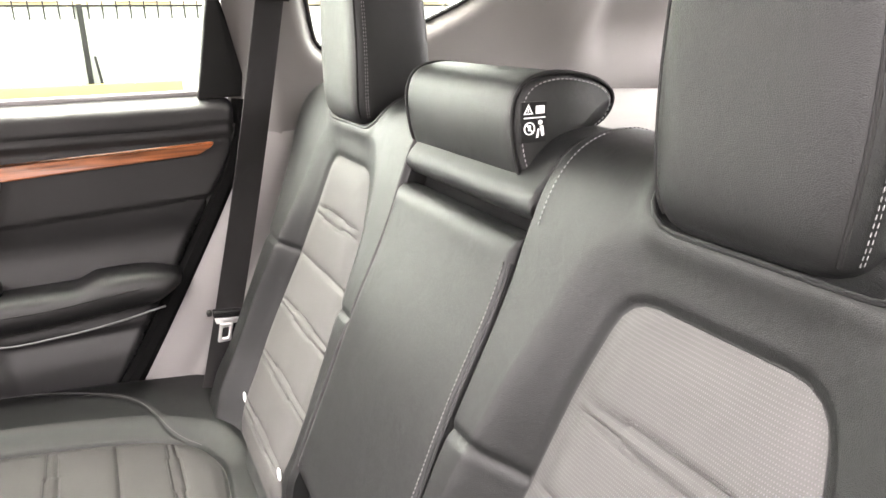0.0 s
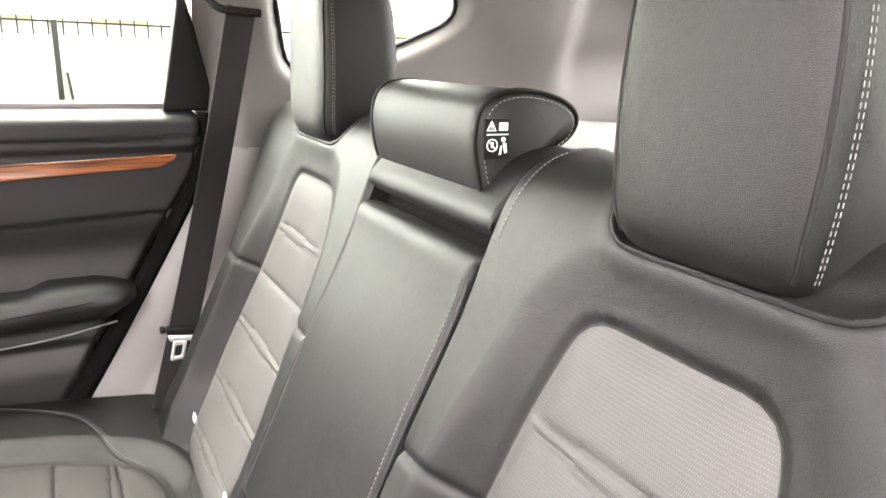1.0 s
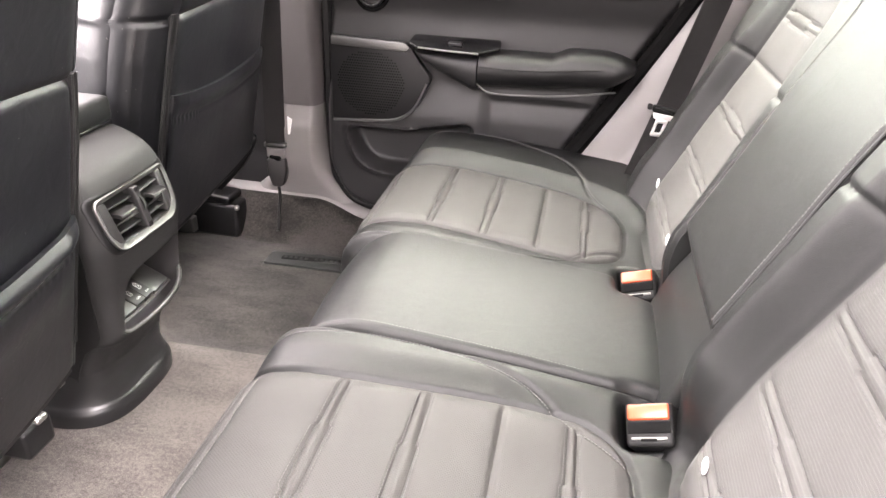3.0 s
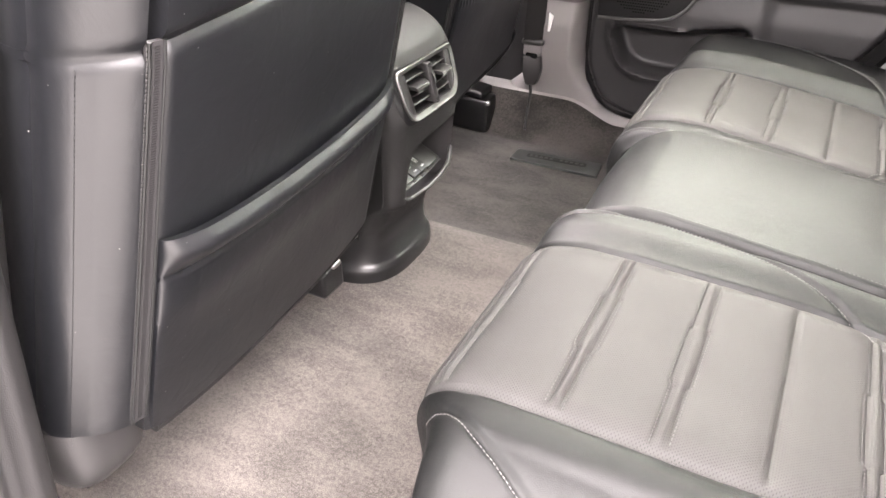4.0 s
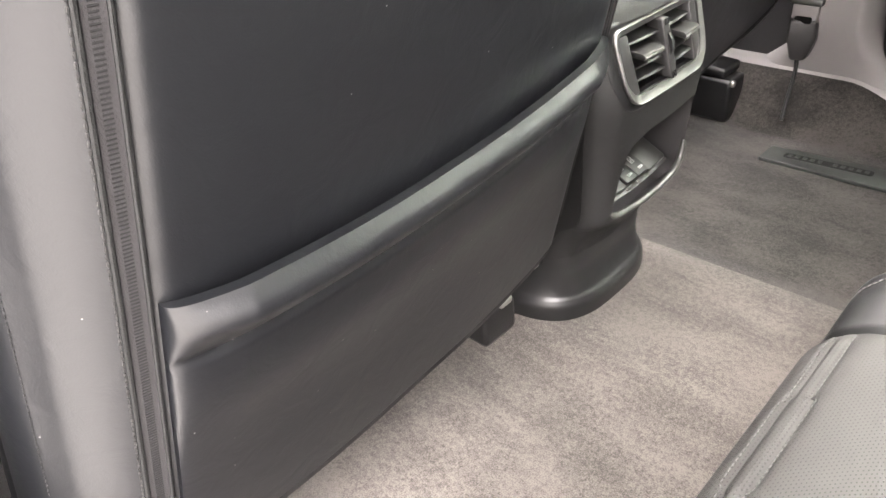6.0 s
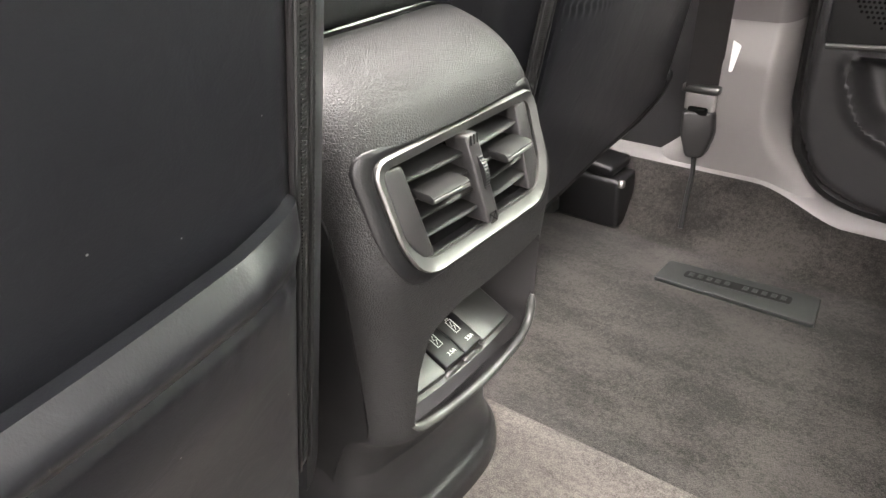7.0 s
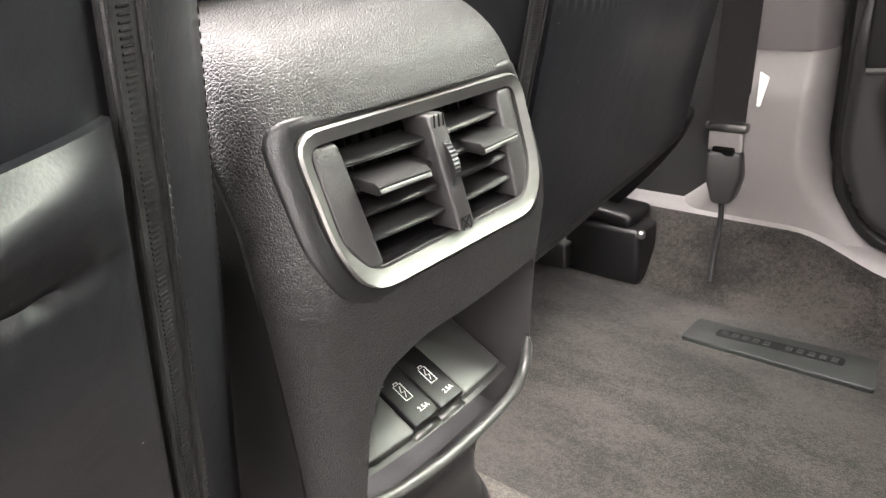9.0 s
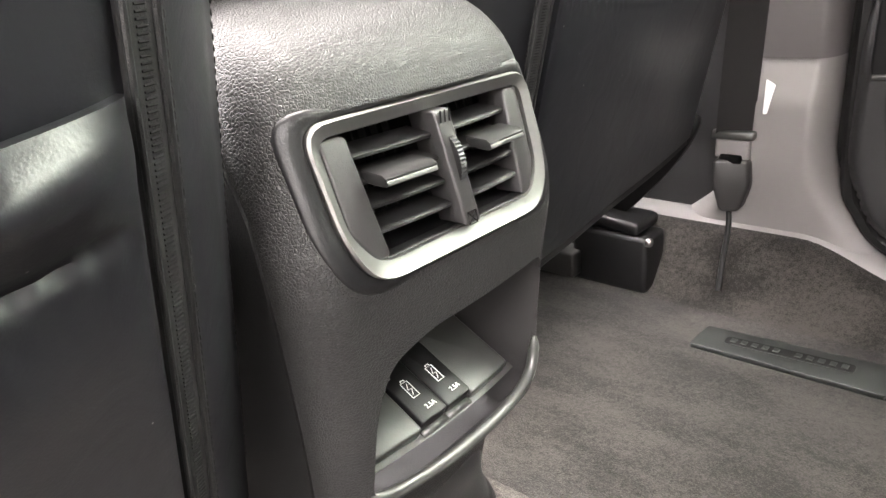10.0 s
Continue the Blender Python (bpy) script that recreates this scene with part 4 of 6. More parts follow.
ARC_NEAR = spline([(0.535, -0.06), (0.522, 0.06), (0.545, 0.12), (0.585, 0.20), (0.60, 0.30), (0.57, 0.38), (0.48, 0.425), (0.42, 0.475)], 40)


def cushion_relief(a, q, near=0.0):
    s = sdf(a, q, C_INSERT)
    D = np.zeros_like(a)
    outer = smooth(a, 0.33, 0.40)
    D += smooth(s, 0.0, 0.05) * (0.010 + 0.012 * outer) * smooth(q, 0.0, 0.08)
    D -= 0.006 * np.exp(-(s / 0.004) ** 2)
    inside = smooth(-s, 0.0, 0.025)
    puff = np.zeros_like(a)
    for x, dbl in ((0.045, True), (0.16, True), (0.255, True), (0.345, False), (0.425, True)):
        band = np.zeros_like(a)
        pleat(band, q - x + 0.03 * (a - 0.35) ** 2, a, 0.35, 0.14, dbl)
        puff += band
    D += inside * (puff + 0.005)
    arc_in, arc_out = ARC_IN, ARC_NEAR if near else ARC_OUT
    for arc in (arc_in, arc_out):
        D -= 0.004 * np.exp(-(line_dist(a, q, arc) / 0.004) ** 2)
    D -= 0.05 * smooth(a, 0.64, 0.70) ** 2 + 0.02 * smooth(-a, -0.142, -0.124) ** 2
    D -= 0.035 * smooth(a, 0.50, 0.56) * smooth(-q, -0.10, 0.02)
    D -= near * (0.022 * smooth(a, 0.495, 0.545) + 0.11 * np.clip((a - 0.53) / 0.17, 0, 1) ** 1.5)
    D -= 0.02 * smooth(q, 0.50, 0.58) + 0.050 * np.exp(-((q - 0.514) / 0.032) ** 4 - ((a - 0.152 - 0.030 * near) / 0.034) ** 4)
    return D, s, arc_in, arc_out


def on_cushion(side, a, q, lift=0.0):
    a, q = np.asarray(a, float), np.asarray(q, float)
    x, z, nx, nz = CUSHION(q)
    D = cushion_relief(a, q, float(side < 0))[0] + lift
    return np.stack([x + nx * D, side * a + 0 * D, z + nz * D], -1)


def seat_cushion(side, t):
    start = np.roll(C_INSERT, -int(np.argmin(np.hypot(C_INSERT[:, 0] - 0.36, C_INSERT[:, 1] - 0.498))), axis=0)
    A, Q = fan(start, (0.35, 0.16), 440, (0.124, 0.704, -0.20, 0.582))
    pad("cushion_bolster", on_cushion(side, A, Q), (0.02, 0, -0.07), LEATHER, t, uv=np.stack([A, Q], -1), flip=side < 0)
    A, Q = rows_of(C_INSERT, 260)
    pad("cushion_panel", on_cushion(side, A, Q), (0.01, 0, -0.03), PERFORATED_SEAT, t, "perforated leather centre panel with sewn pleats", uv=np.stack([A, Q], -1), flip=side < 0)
    arc_in, arc_out = ARC_IN, ARC_NEAR if side < 0 else ARC_OUT
    for arc in (arc_in, arc_out):
        stitches("stitching", on_cushion(side, arc[:, 0] + 0.005, arc[:, 1], 0.001), THREAD, t, r=0.0006)
    return t



def pleat_stitches(side, t):
    """Pale double rows of stitches beside the sewn pleats of cushion and backrest."""
    a = np.linspace(0.215, 0.485, 120)
    w = 0.0085 + 0.003 * smooth(0.045 - np.abs(a - 0.35), -0.003, 0.003)
    for x in (0.045, 0.16, 0.255, 0.425):
        for sg in (-1, 1):
            q = x - 0.03 * (a - 0.35) ** 2 + sg * w
            on = sdf(a, q, C_INSERT) < -0.008
            stitches("stitching", on_cushion(side, a[on], q[on], 0.0006), SEWN, t, 0.0034, 0.0016, 0.0005)
    w = 0.0085 + 0.003 * smooth(0.045 - np.abs(a - 0.35), -0.003, 0.003)
    for z in (0.652, 0.492, 0.402, 0.322):
        for sg in (-1, 1):
            q = z + 0.008 * (0.35 - a) + sg * w
            on = sdf(a, q, B_INSERT) < -0.008
            stitches("stitching", on_back(side, a[on], q[on], 0.0006), SEWN, t, 0.0034, 0.0016, 0.0005)


SEWN = material("sewn_thread", (0.060, 0.058, 0.057), 0.8, vary=0.05)
pleat_stitches(1, far_back)
pleat_stitches(-1, near_back)
seat_cushion(1, far_back)
seat_cushion(-1, near_back)
A, Q = np.meshgrid(np.linspace(-0.132, 0.150, 72), np.arange(-0.20, 0.582, 0.005))
x, z, nx, nz = CUSHION(Q)
x = x + 0.045 * (1 - smooth(Q, 0.05, 0.20))
e = np.minimum(A + 0.132, 0.150 - A)
D = 0.015 - 0.011 * (1 - np.sqrt(np.clip(1 - (1 - np.clip(e / 0.011, 0, 1)) ** 2, 0, 1))) + 0.008 * (1 - ((A - 0.009) / 0.141) ** 2) - 0.015 * smooth(Q, 0.50, 0.58) - 0.045 * np.exp(-((Q - 0.512) / 0.032) ** 4) * (np.exp(-((A - 0.132) / 0.034) ** 4) + np.exp(-((A + 0.160) / 0.032) ** 4))
pad("cushion", np.stack([x + nx * D, A, z + nz * D], -1), (0.02, 0, -0.07), LEATHER, mid)
for a in (-0.126, 0.144):
    q = np.linspace(-0.03, 0.435, 90)
    x, z, nx, nz = CUSHION(q)
    x = x + 0.045 * (1 - smooth(q, 0.05, 0.20))
    cord("piping", np.stack([x + nx * 0.0115, a + 0 * x, z + nz * 0.0115], -1), 0.0024, LEATHER, mid)
    stitches("stitching", np.stack([x + nx * 0.0160, a + 0.006 * np.sign(-a) + 0 * x, z + nz * 0.0160], -1), THREAD, mid, r=0.0006)


# ---- headrests ----
def headrest(cy, half):
    t = thing("headrest", "tall black leather headrest on a rear seat back", "headrest", (1.01, cy, 0.80), group="rear headrests")
    zs = np.concatenate([[0, 0.015], np.linspace(0.04, 0.96, 34), [0.985, 1.0]])
    us = np.linspace(0, 2 * math.pi, 73)[:-1]
    rows = []
    for v in zs:
        z = 0.792 + 0.217 * v
        end = math.sqrt(max(0.0, 1 - (abs(v - 0.5) * 2) ** 7))
        hw = (half - 0.008 - 0.010 * v ** 2 + 0.010 * math.sin(math.pi * min(1, v * 0.9))) * (0.80 + 0.20 * end)
        hd = (0.066 - 0.008 * v) * (0.55 + 0.45 * end)
        cx = 1.017 - 0.004 * v
        row = []
        for a in us:
            c, s = math.cos(a), math.sin(a)
            row.append((cx + hd * math.copysign(abs(c) ** 0.36, c), cy + hw * math.copysign(abs(s) ** 0.40, s), z))
        rows.append(row)
    R = np.array(rows)
    n = len(us)
    verts = R.reshape(-1, 3).tolist()
    faces = [(i * n + j, i * n + (j + 1) % n, (i + 1) * n + (j + 1) % n, (i + 1) * n + j) for i in range(len(zs) - 1) for j in range(n)]
    faces += [tuple(range(n))[::-1], tuple((len(zs) - 1) * n + j for j in range(n))]
    lay("pad", verts, faces, LEATHER, t, sharp=70)
    for sg in (-1, 1):
        vs = np.linspace(0.06, 0.96, 40)
        line, second, seam = [], [], []
        for v in vs:
            end = math.sqrt(max(0.0, 1 - (abs(v - 0.5) * 2) ** 7))
            hw = (half - 0.008 - 0.010 * v ** 2 + 0.010 * math.sin(math.pi * min(1, v * 0.9))) * (0.80 + 0.20 * end)
            hd = (0.066 - 0.008 * v) * (0.55 + 0.45 * end)
            seam.append((1.017 - 0.004 * v - hd * 0.86, cy + sg * hw * 0.900, 0.792 + 0.217 * v))
            line.append((1.017 - 0.004 * v - hd * 0.70, cy + sg * hw * 0.976, 0.792 + 0.217 * v))
            second.append((1.017 - 0.004 * v - hd * 0.655, cy + sg * hw * 0.983, 0.792 + 0.217 * v))
        cord("seam", seam, 0.0016, RUBBER, t)
        for row in (line, second):
            stitches("stitching", row, PALETHREAD if sg < 0 else LEATHER, t, r=0.0004)
    return t


headrest(0.345, 0.084)
headrest(-0.380, 0.080)


def middle_headrest():
    t = thing("headrest", "low black leather middle headrest with a warning label", "headrest", (1.0, YC + 0.025, 0.79), group="rear headrests")
    y0, y1 = -0.128, 0.118
    side = rounded([(0.972, 0.795), (0.962, 0.845), (0.972, 0.880), (1.01, 0.8895), (1.062, 0.880), (1.084, 0.862), (1.070, 0.838), (1.030, 0.826), (1.002, 0.795), (0.985, 0.780)], 0.024, 6)
    n = len(side)
    c = side.mean(axis=0)
    rows = []
    for t_ in np.linspace(0, 1, 33):
        y = y0 + (y1 - y0) * t_
        e = min(t_, 1 - t_) * (y1 - y0)
        k = 1 - 0.16 * (1 - math.sqrt(max(0, 1 - (1 - min(1, e / 0.016)) ** 2)))
        rows.append([(c[0] + (p[0] - c[0]) * k, y, c[1] + (p[1] - c[1]) * k) for p in side])
    verts = np.array(rows).reshape(-1, 3)
    m = len(rows)
    faces = [(i * n + j, (i + 1) * n + j, (i + 1) * n + (j + 1) % n, i * n + (j + 1) % n) for i in range(m - 1) for j in range(n)]
    faces += [tuple(range(n)), tuple((m - 1) * n + j for j in range(n))[::-1]]
    lay("pad", verts, faces, LEATHER, t, sharp=70)
    loop = np.vstack([side, side[:1]])
    for y in (y0 + 0.006, y1 - 0.006):
        k = 1.0
        cord("seam", [(c[0] + (p[0] - c[0]) * 0.985, y, c[1] + (p[1] - c[1]) * 0.985) for p in loop], 0.0022, RUBBER, t)
    stitches("stitching", [(c[0] + (p[0] - c[0]) * 0.86, y0 - 0.0003, c[1] + (p[1] - c[1]) * 0.86) for p in spline(loop, 200)], PALETHREAD, t, r=0.0006)
    # warning label: dark cloth with white signs
    at = lambda u, v, w: (u, y0 - 0.0022 + w, v)
    lab = part("label", slab([(0.971, 0.862), (0.997, 0.862), (0.997, 0.826), (0.971, 0.826)], 0.003, at, 0), RUBBER, t, "small black cloth label with white warning signs", flat=True)
    at2 = lambda u, v, w: (u, y0 - 0.0030 + w, v)
    signs = []
    signs.append([(0.9855, 0.8515), (0.9945, 0.8515), (0.9945, 0.8585), (0.9855, 0.8585)])
    signs.append([(0.973, 0.8485), (0.9955, 0.8485), (0.9955, 0.8475), (0.973, 0.8475)])
    signs.append([(0.9745, 0.8425), (0.9752, 0.8432), (0.9835, 0.8345), (0.9828, 0.8338)])
    signs.append([(0.9778, 0.8415), (0.9802, 0.8415), (0.9802, 0.8365), (0.9778, 0.8365)])
    signs.append([(0.9771, 0.8530), (0.9779, 0.8530), (0.9779, 0.8562), (0.9771, 0.8562)])
    signs.append([(0.9865, 0.830), (0.9885, 0.830), (0.9895, 0.838), (0.988, 0.838)])
    signs.append([(0.990, 0.8405 ), (0.9935, 0.8405), (0.995, 0.832), (0.9925, 0.831)])
    signs.append([(0.9905 + 0.0022 * math.cos(a), 0.8435 + 0.0022 * math.sin(a)) for a in np.linspace(0, 6.2, 10)])
    tri = [(0.9725, 0.8512), (0.9825, 0.8512), (0.9775, 0.8602)]
    part("sign", ring(tri, [(0.9742, 0.8522), (0.9808, 0.8522), (0.9775, 0.8582)], 0.0008, at2, 0), WHITE, lab, flat=True)
    turn = np.linspace(0, 2 * math.pi, 20, endpoint=False)
    part("sign", ring([(0.979 + 0.0058 * math.cos(a), 0.8385 + 0.0058 * math.sin(a)) for a in turn], [(0.979 + 0.0048 * math.cos(a), 0.8385 + 0.0048 * math.sin(a)) for a in turn], 0.0008, at2, 0), WHITE, lab, flat=True)
    for o in signs:
        part("sign", slab(o, 0.0008, at2, 0), WHITE, lab, flat=True)
    return t


middle_headrest()


# ---- belts and buckles of the rear seat ----
def rear_belt():
    t = thing("seat_belt", "black seat belt hanging beside the rear seat with its tongue", "seat belt", (0.77, 0.63, 0.24))
    top, low = np.array((0.938, 0.63, 0.985)), np.array((0.750, 0.592, 0.235))
    pts = [top + (low - top) * q + np.array((0.006 * math.sin(q * 3.1), -0.004 * math.sin(q * 3.1), 0)) for q in np.linspace(0, 1, 40)]
    strap("webbing", pts, 0.050, (0.97, 0.10, -0.20), WEBBING, t)
    c = top + (low - top) * 0.755
    at = lambda u, v, w: (c[0] + u + 0.22 * v, c[1] - 0.016 + w, c[2] + v)
    part("tongue_grip", slab(rounded([(-0.027, 0.016), (0.027, 0.010), (0.025, -0.002), (-0.025, 0.004)], 0.003), 0.012, at, 0.003), RUBBER, t)
    part("tongue", slab(rounded([(-0.024, 0.003), (0.026, -0.003), (0.022, -0.013), (-0.018, -0.009)], 0.003), 0.004, lambda u, v, w: at(u, v, w - 0.003), 0.001), STEEL, t, "bright steel belt tongue")
    outer = rounded([(-0.012, -0.008), (0.012, -0.010), (0.012, -0.046), (-0.012, -0.046)], 0.004, 6)
    inner = rounded([(-0.006, -0.018), (0.006, -0.018), (0.006, -0.038), (-0.006, -0.038)], 0.003, 6)
    part("tongue_loop", ring(outer, inner, 0.004, lambda u, v, w: at(u, v, w - 0.003), 0.0008), STEEL, t, "bright steel loop of the tongue")
    cord("guide", spline([(0.866, 0.655, 1.022), (0.880, 0.632, 0.998), (0.902, 0.622, 0.982), (0.935, 0.620, 0.980), (0.968, 0.622, 0.978)], 30), 0.007, RUBBER, t, "black belt slot in the pillar trim")
    part("button", box((0.010, 0.012, 0.012), (0.766, 0.588, 0.432), 0.004), RUBBER, t)
    return t


rear_belt()


def buckle(y):
    """A buckle leaning towards the door: button above, tongue slot below on its end face."""
    t = thing("belt_buckle", "black seat belt buckle with an orange-red release button", "buckle", (0.765, y, 0.24), group="rear belt buckles")
    n = Vector((-0.38, -0.60, 0.70)).normalized()
    wide = Vector((0.90, -0.15, 0.36))
    wide = (wide - n * wide.dot(n)).normalized()
    up = n.cross(wide)
    up = up if up.y > 0 else -up
    m = Matrix.Translation((0.747, y - 0.032, 0.278)) @ Matrix((-n, wide, up)).transposed().to_4x4()

    def put(name, size, at, bevel, mat, parent, label=""):
        bm = box(size, at, bevel)
        bm.transform(m)
        bmesh.ops.recalc_face_normals(bm, faces=bm.faces)
        return part(name, bm, mat, parent, label)
    put("body", (0.070, 0.054, 0.050), (0.036, 0, 0), 0.005, RUBBER, t)
    put("release_button", (0.008, 0.047, 0.018), (0.001, 0, 0.0135), 0.0025, RED, t, "orange-red release button")
    put("face_plate", (0.004, 0.048, 0.013), (0.0005, 0, -0.004), 0.001, DARK, t)
    put("slot_plate", (0.004, 0.040, 0.0035), (0.0005, 0, -0.0165), 0.001, FRAME, t, "steel tongue slot")
    put("slot", (0.002, 0.018, 0.003), (-0.0014, 0, -0.018), 0.0005, DARK, t)
    put("pocket", (0.060, 0.070, 0.012), (0.045, 0, -0.034), 0.005, LEATHER, t)
    return t


buckle(0.160)
buckle(-0.160)
# small white covers of the child seat anchors at the foot of the seat back
for y in (0.448, 0.20, -0.30, -0.52):
    p = on_back(1 if y > 0 else -1, abs(y - YC), 0.325, 0.004)
    t = thing("anchor_mark", "small white child seat anchor mark on the seat back", "mark", tuple(float(v) for v in p), group="anchor marks")
    bm = bmesh.new()
    bmesh.ops.create_uvsphere(bm, u_segments=14, v_segments=8, radius=0.008)
    bmesh.ops.scale(bm, verts=bm.verts, vec=(0.35, 0.8, 1.3))
    bmesh.ops.translate(bm, verts=bm.verts, vec=Vector(p))
    part("disc", bm, WHITE, t)


# ---- front seats ----
def front_seat(y0, shift, outer, label):
    """A front seat seen from behind; outer is the side (+1 or -1) of its door."""
    t = thing("front_seat", label, "car seat", (shift - 0.20, y0, 0.06), group="front seats")
    sec = spline([(0.0, 0.0), (0.10, 0.001), (0.18, -0.002), (0.205, -0.006), (0.235, -0.020), (0.262, -0.050), (0.272, -0.090), (0.270, -0.175)], 56)

    def wide(z, b):
        tall = np.interp(z, [0.15, 0.25, 0.45, 0.60, 0.75, 0.90], [1.17, 1.14, 1.0, 0.90, 0.86, 0.78])
        inner = np.interp(z, [0.15, 0.55, 0.75, 0.90], [1.06, 1.04, 0.96, 0.86])
        return np.where(b > 0, tall, inner)

    def at(b, z, lift=0.0, bare=False):
        """b: along the section from the middle, outward positive."""
        b, z = np.asarray(b, float), np.asarray(z, float)
        dx = np.interp(np.abs(b), SL, sec[:, 1])
        w = np.interp(np.abs(b), SL, sec[:, 0]) * wide(z, b) * (1 - 0.12 * smooth(-dx, 0.06, 0.17))
        x = shift + 0.0575 - 0.25 * (0.44 - z) + 0.10 * np.clip(z - 0.62, 0, 1) + dx - 0.05 * smooth(z, 0.80, 0.92) ** 2
        y = y0 + outer * np.sign(b) * w
        x = x - 0.074 * (y - y0)
        return np.stack([x + lift, y + 0 * x, z + 0 * x], -1)
    SL = np.concatenate([[0], np.cumsum(np.linalg.norm(np.diff(sec, axis=0), axis=1))])
    ends = SL[-1]
    zipb = 0.207
    flip = outer > 0

    def patch(name, b0, b1, z0, z1, mat, lift=None, label="", step=0.006, depth=0.02, grow=None):
        B, Z = np.meshgrid(np.linspace(b0, b1, max(3, int((b1 - b0) / step))), np.linspace(0, 1, 90))
        lo = z0(B) if callable(z0) else z0 + 0 * B
        hi = z1(B) if callable(z1) else z1 + 0 * B
        Z = lo + (hi - lo) * Z
        L = lift(B, Z) if lift else 0 * B
        return pad(name, at(B, Z, L), (-depth, 0, 0), mat, t, label, flip=flip)

    def hem(b):
        return 0.188 + 0.020 * (b / zipb) ** 2 if outer < 0 else 0.214 + 0.085 * b
    crease = lambda d, w, k: -k * np.exp(-(d / w) ** 2)
    top = lambda b: 0.622 - 0.008 * (np.abs(b) / zipb) ** 2
    patch("back_panel", -zipb, zipb, hem, top, BACKSKIN, lambda b, z: 0.004 + crease(z - top(b), 0.006, 0.006) + crease(np.abs(b) - zipb, 0.004, 0.003), "smooth dark vinyl seat back")
    patch("upper_back", -zipb - 0.0, zipb + 0.0, top, 0.90, BACKSKIN, lambda b, z: 0.006 + crease(z - top(b), 0.006, 0.007))
    for sg in (-1, 1):
        b0, b1 = (zipb + 0.014, ends) if sg > 0 else (-ends, -zipb - 0.014)
        seam = 0.268
        patch("side_panel", b0, b1, (lambda b: 0.232 + 0.20 * (np.abs(b) - 0.22)) if sg > 0 else (0.190 if outer < 0 else 0.228), 0.614, BACKSKIN, lambda b, z: 0.003 + crease(np.abs(b) - seam, 0.003, 0.004) + crease(z - 0.610, 0.006, 0.006), "leather side panel of the seat back")
        patch("shoulder", b0, b1, 0.606, 0.90, BACKSKIN, lambda b, z: 0.004 + crease(z - 0.610, 0.006, 0.006))
        # zip fastener between back and side
        z = np.linspace(0.235, 0.618, 180)
        for k, (db, r) in enumerate(((0.001, 0.0013), (0.0140, 0.0016))):
            cord("zip_tape", at(sg * (zipb + db) + 0 * z, z, 0.006), r, LEATHER, t)
        bb = np.linspace(zipb + 0.001, zipb + 0.0135, 5)
        B, Z = np.meshgrid(sg * bb if sg > 0 else sg * bb[::-1], z)
        pad("zip", at(B, Z, 0.0055), (-0.006, 0, 0), ZIPTAPE, t, "dark zip fastener along the seat back", flip=flip)
        verts, faces = [], []
        for zz in np.arange(0.24, 0.615, 0.0021):
            p, q = at(sg * (zipb + 0.0052), zz, 0.0057), at(sg * (zipb + 0.0094), zz, 0.0057)
            v, f = tube([p, 0.5 * (p + q), q], 0.0005, 4)
            faces += [tuple(i + len(verts) for i in w) for w in f]
            verts += v
        tagged(lay("zip_tooth", verts, faces, ZIPGREY, t), kind="stuff")
        stitches("stitching", at(sg * (zipb + 0.0165) + 0 * z, z, 0.0062), SEAMGREY, t, 0.003, 0.0010, 0.0007)
        zs = np.linspace(0.23, 0.605, 90)
        stitches("stitching", at(sg * (seam + 0.006) + 0 * zs, zs, 0.0034), PLASTIC, t, 0.003, 0.0015, 0.0004)
    # map pocket with its padded rim
    rim = lambda b: (0.434 if outer < 0 else 0.474) + 0.006 * (np.abs(b) / zipb) ** 5 - 0.006 * np.cos(b * 14)
    B, Z = np.meshgrid(np.linspace(-zipb + 0.004, zipb - 0.004, 260), np.linspace(0, 1, 100))
    lo, hi = hem(B) + 0.004, rim(B)
    Z2 = lo + (hi - lo) * Z
    d = hi - Z2
    edge = np.clip((zipb - 0.004 - np.abs(B)) / 0.04, 0, 1) ** 0.5
    L = 0.008 + edge * (0.005 * smooth(-d, -0.16, -0.05) + 0.017 * np.exp(-((d - 0.016) / 0.016) ** 2) + 0.003 * np.exp(-((d - 0.075) / 0.028) ** 2)) - 0.005 * np.exp(-((d - 0.040) / 0.004) ** 2) * edge
    if outer > 0:
        L = 0.008 + 0.35 * (L - 0.008)
    L += 0.0007 * np.sin(B * 560 + 2 * np.sin(B * 60)) * np.exp(-((d - 0.043) / 0.007) ** 2) * smooth(-B, 0.09, 0.17)
    pad("map_pocket", at(B, Z2, L), (-0.008, 0, 0), BACKSKIN, t, "stitched map pocket with a padded rim", flip=flip)
    hb = np.linspace(-zipb + 0.01, zipb - 0.01, 50)
    # hem reuses the near pillar's darkened grey as its own colour
    cord("hem", at(hb, hem(hb) - 0.003, 0.0), 0.007, SHADEDTRIM, t)
    # seat base: cushion side, hinge cover, rails
    cx = shift - 0.29
    bm = box((0.46, 0.44, 0.11), (cx - 0.05, y0 + 0.02 * (outer < 0), 0.285), 0.045, seg=4)
    part("cushion", bm, BACKSKIN, t)
    part("base_frame", box((0.42, 0.40, 0.13), (cx - 0.06, y0, 0.165), 0.015), PLASTIC, t)
    if outer < 0:
        bm = box((0.19, 0.105, 0.15), (shift - 0.115, y0 - 0.258, 0.205), 0.048, (0, -6, 0), 6)
        part("hinge_cover", bm, DARKTRIM, t, "grey plastic side cover of the seat base")
    for sg in (-1, 1):
        part("rail", box((0.44, 0.045, 0.04), (cx - 0.09, y0 + sg * 0.20, 0.028), 0.004), DARKSATIN, t, "dark steel seat rail")
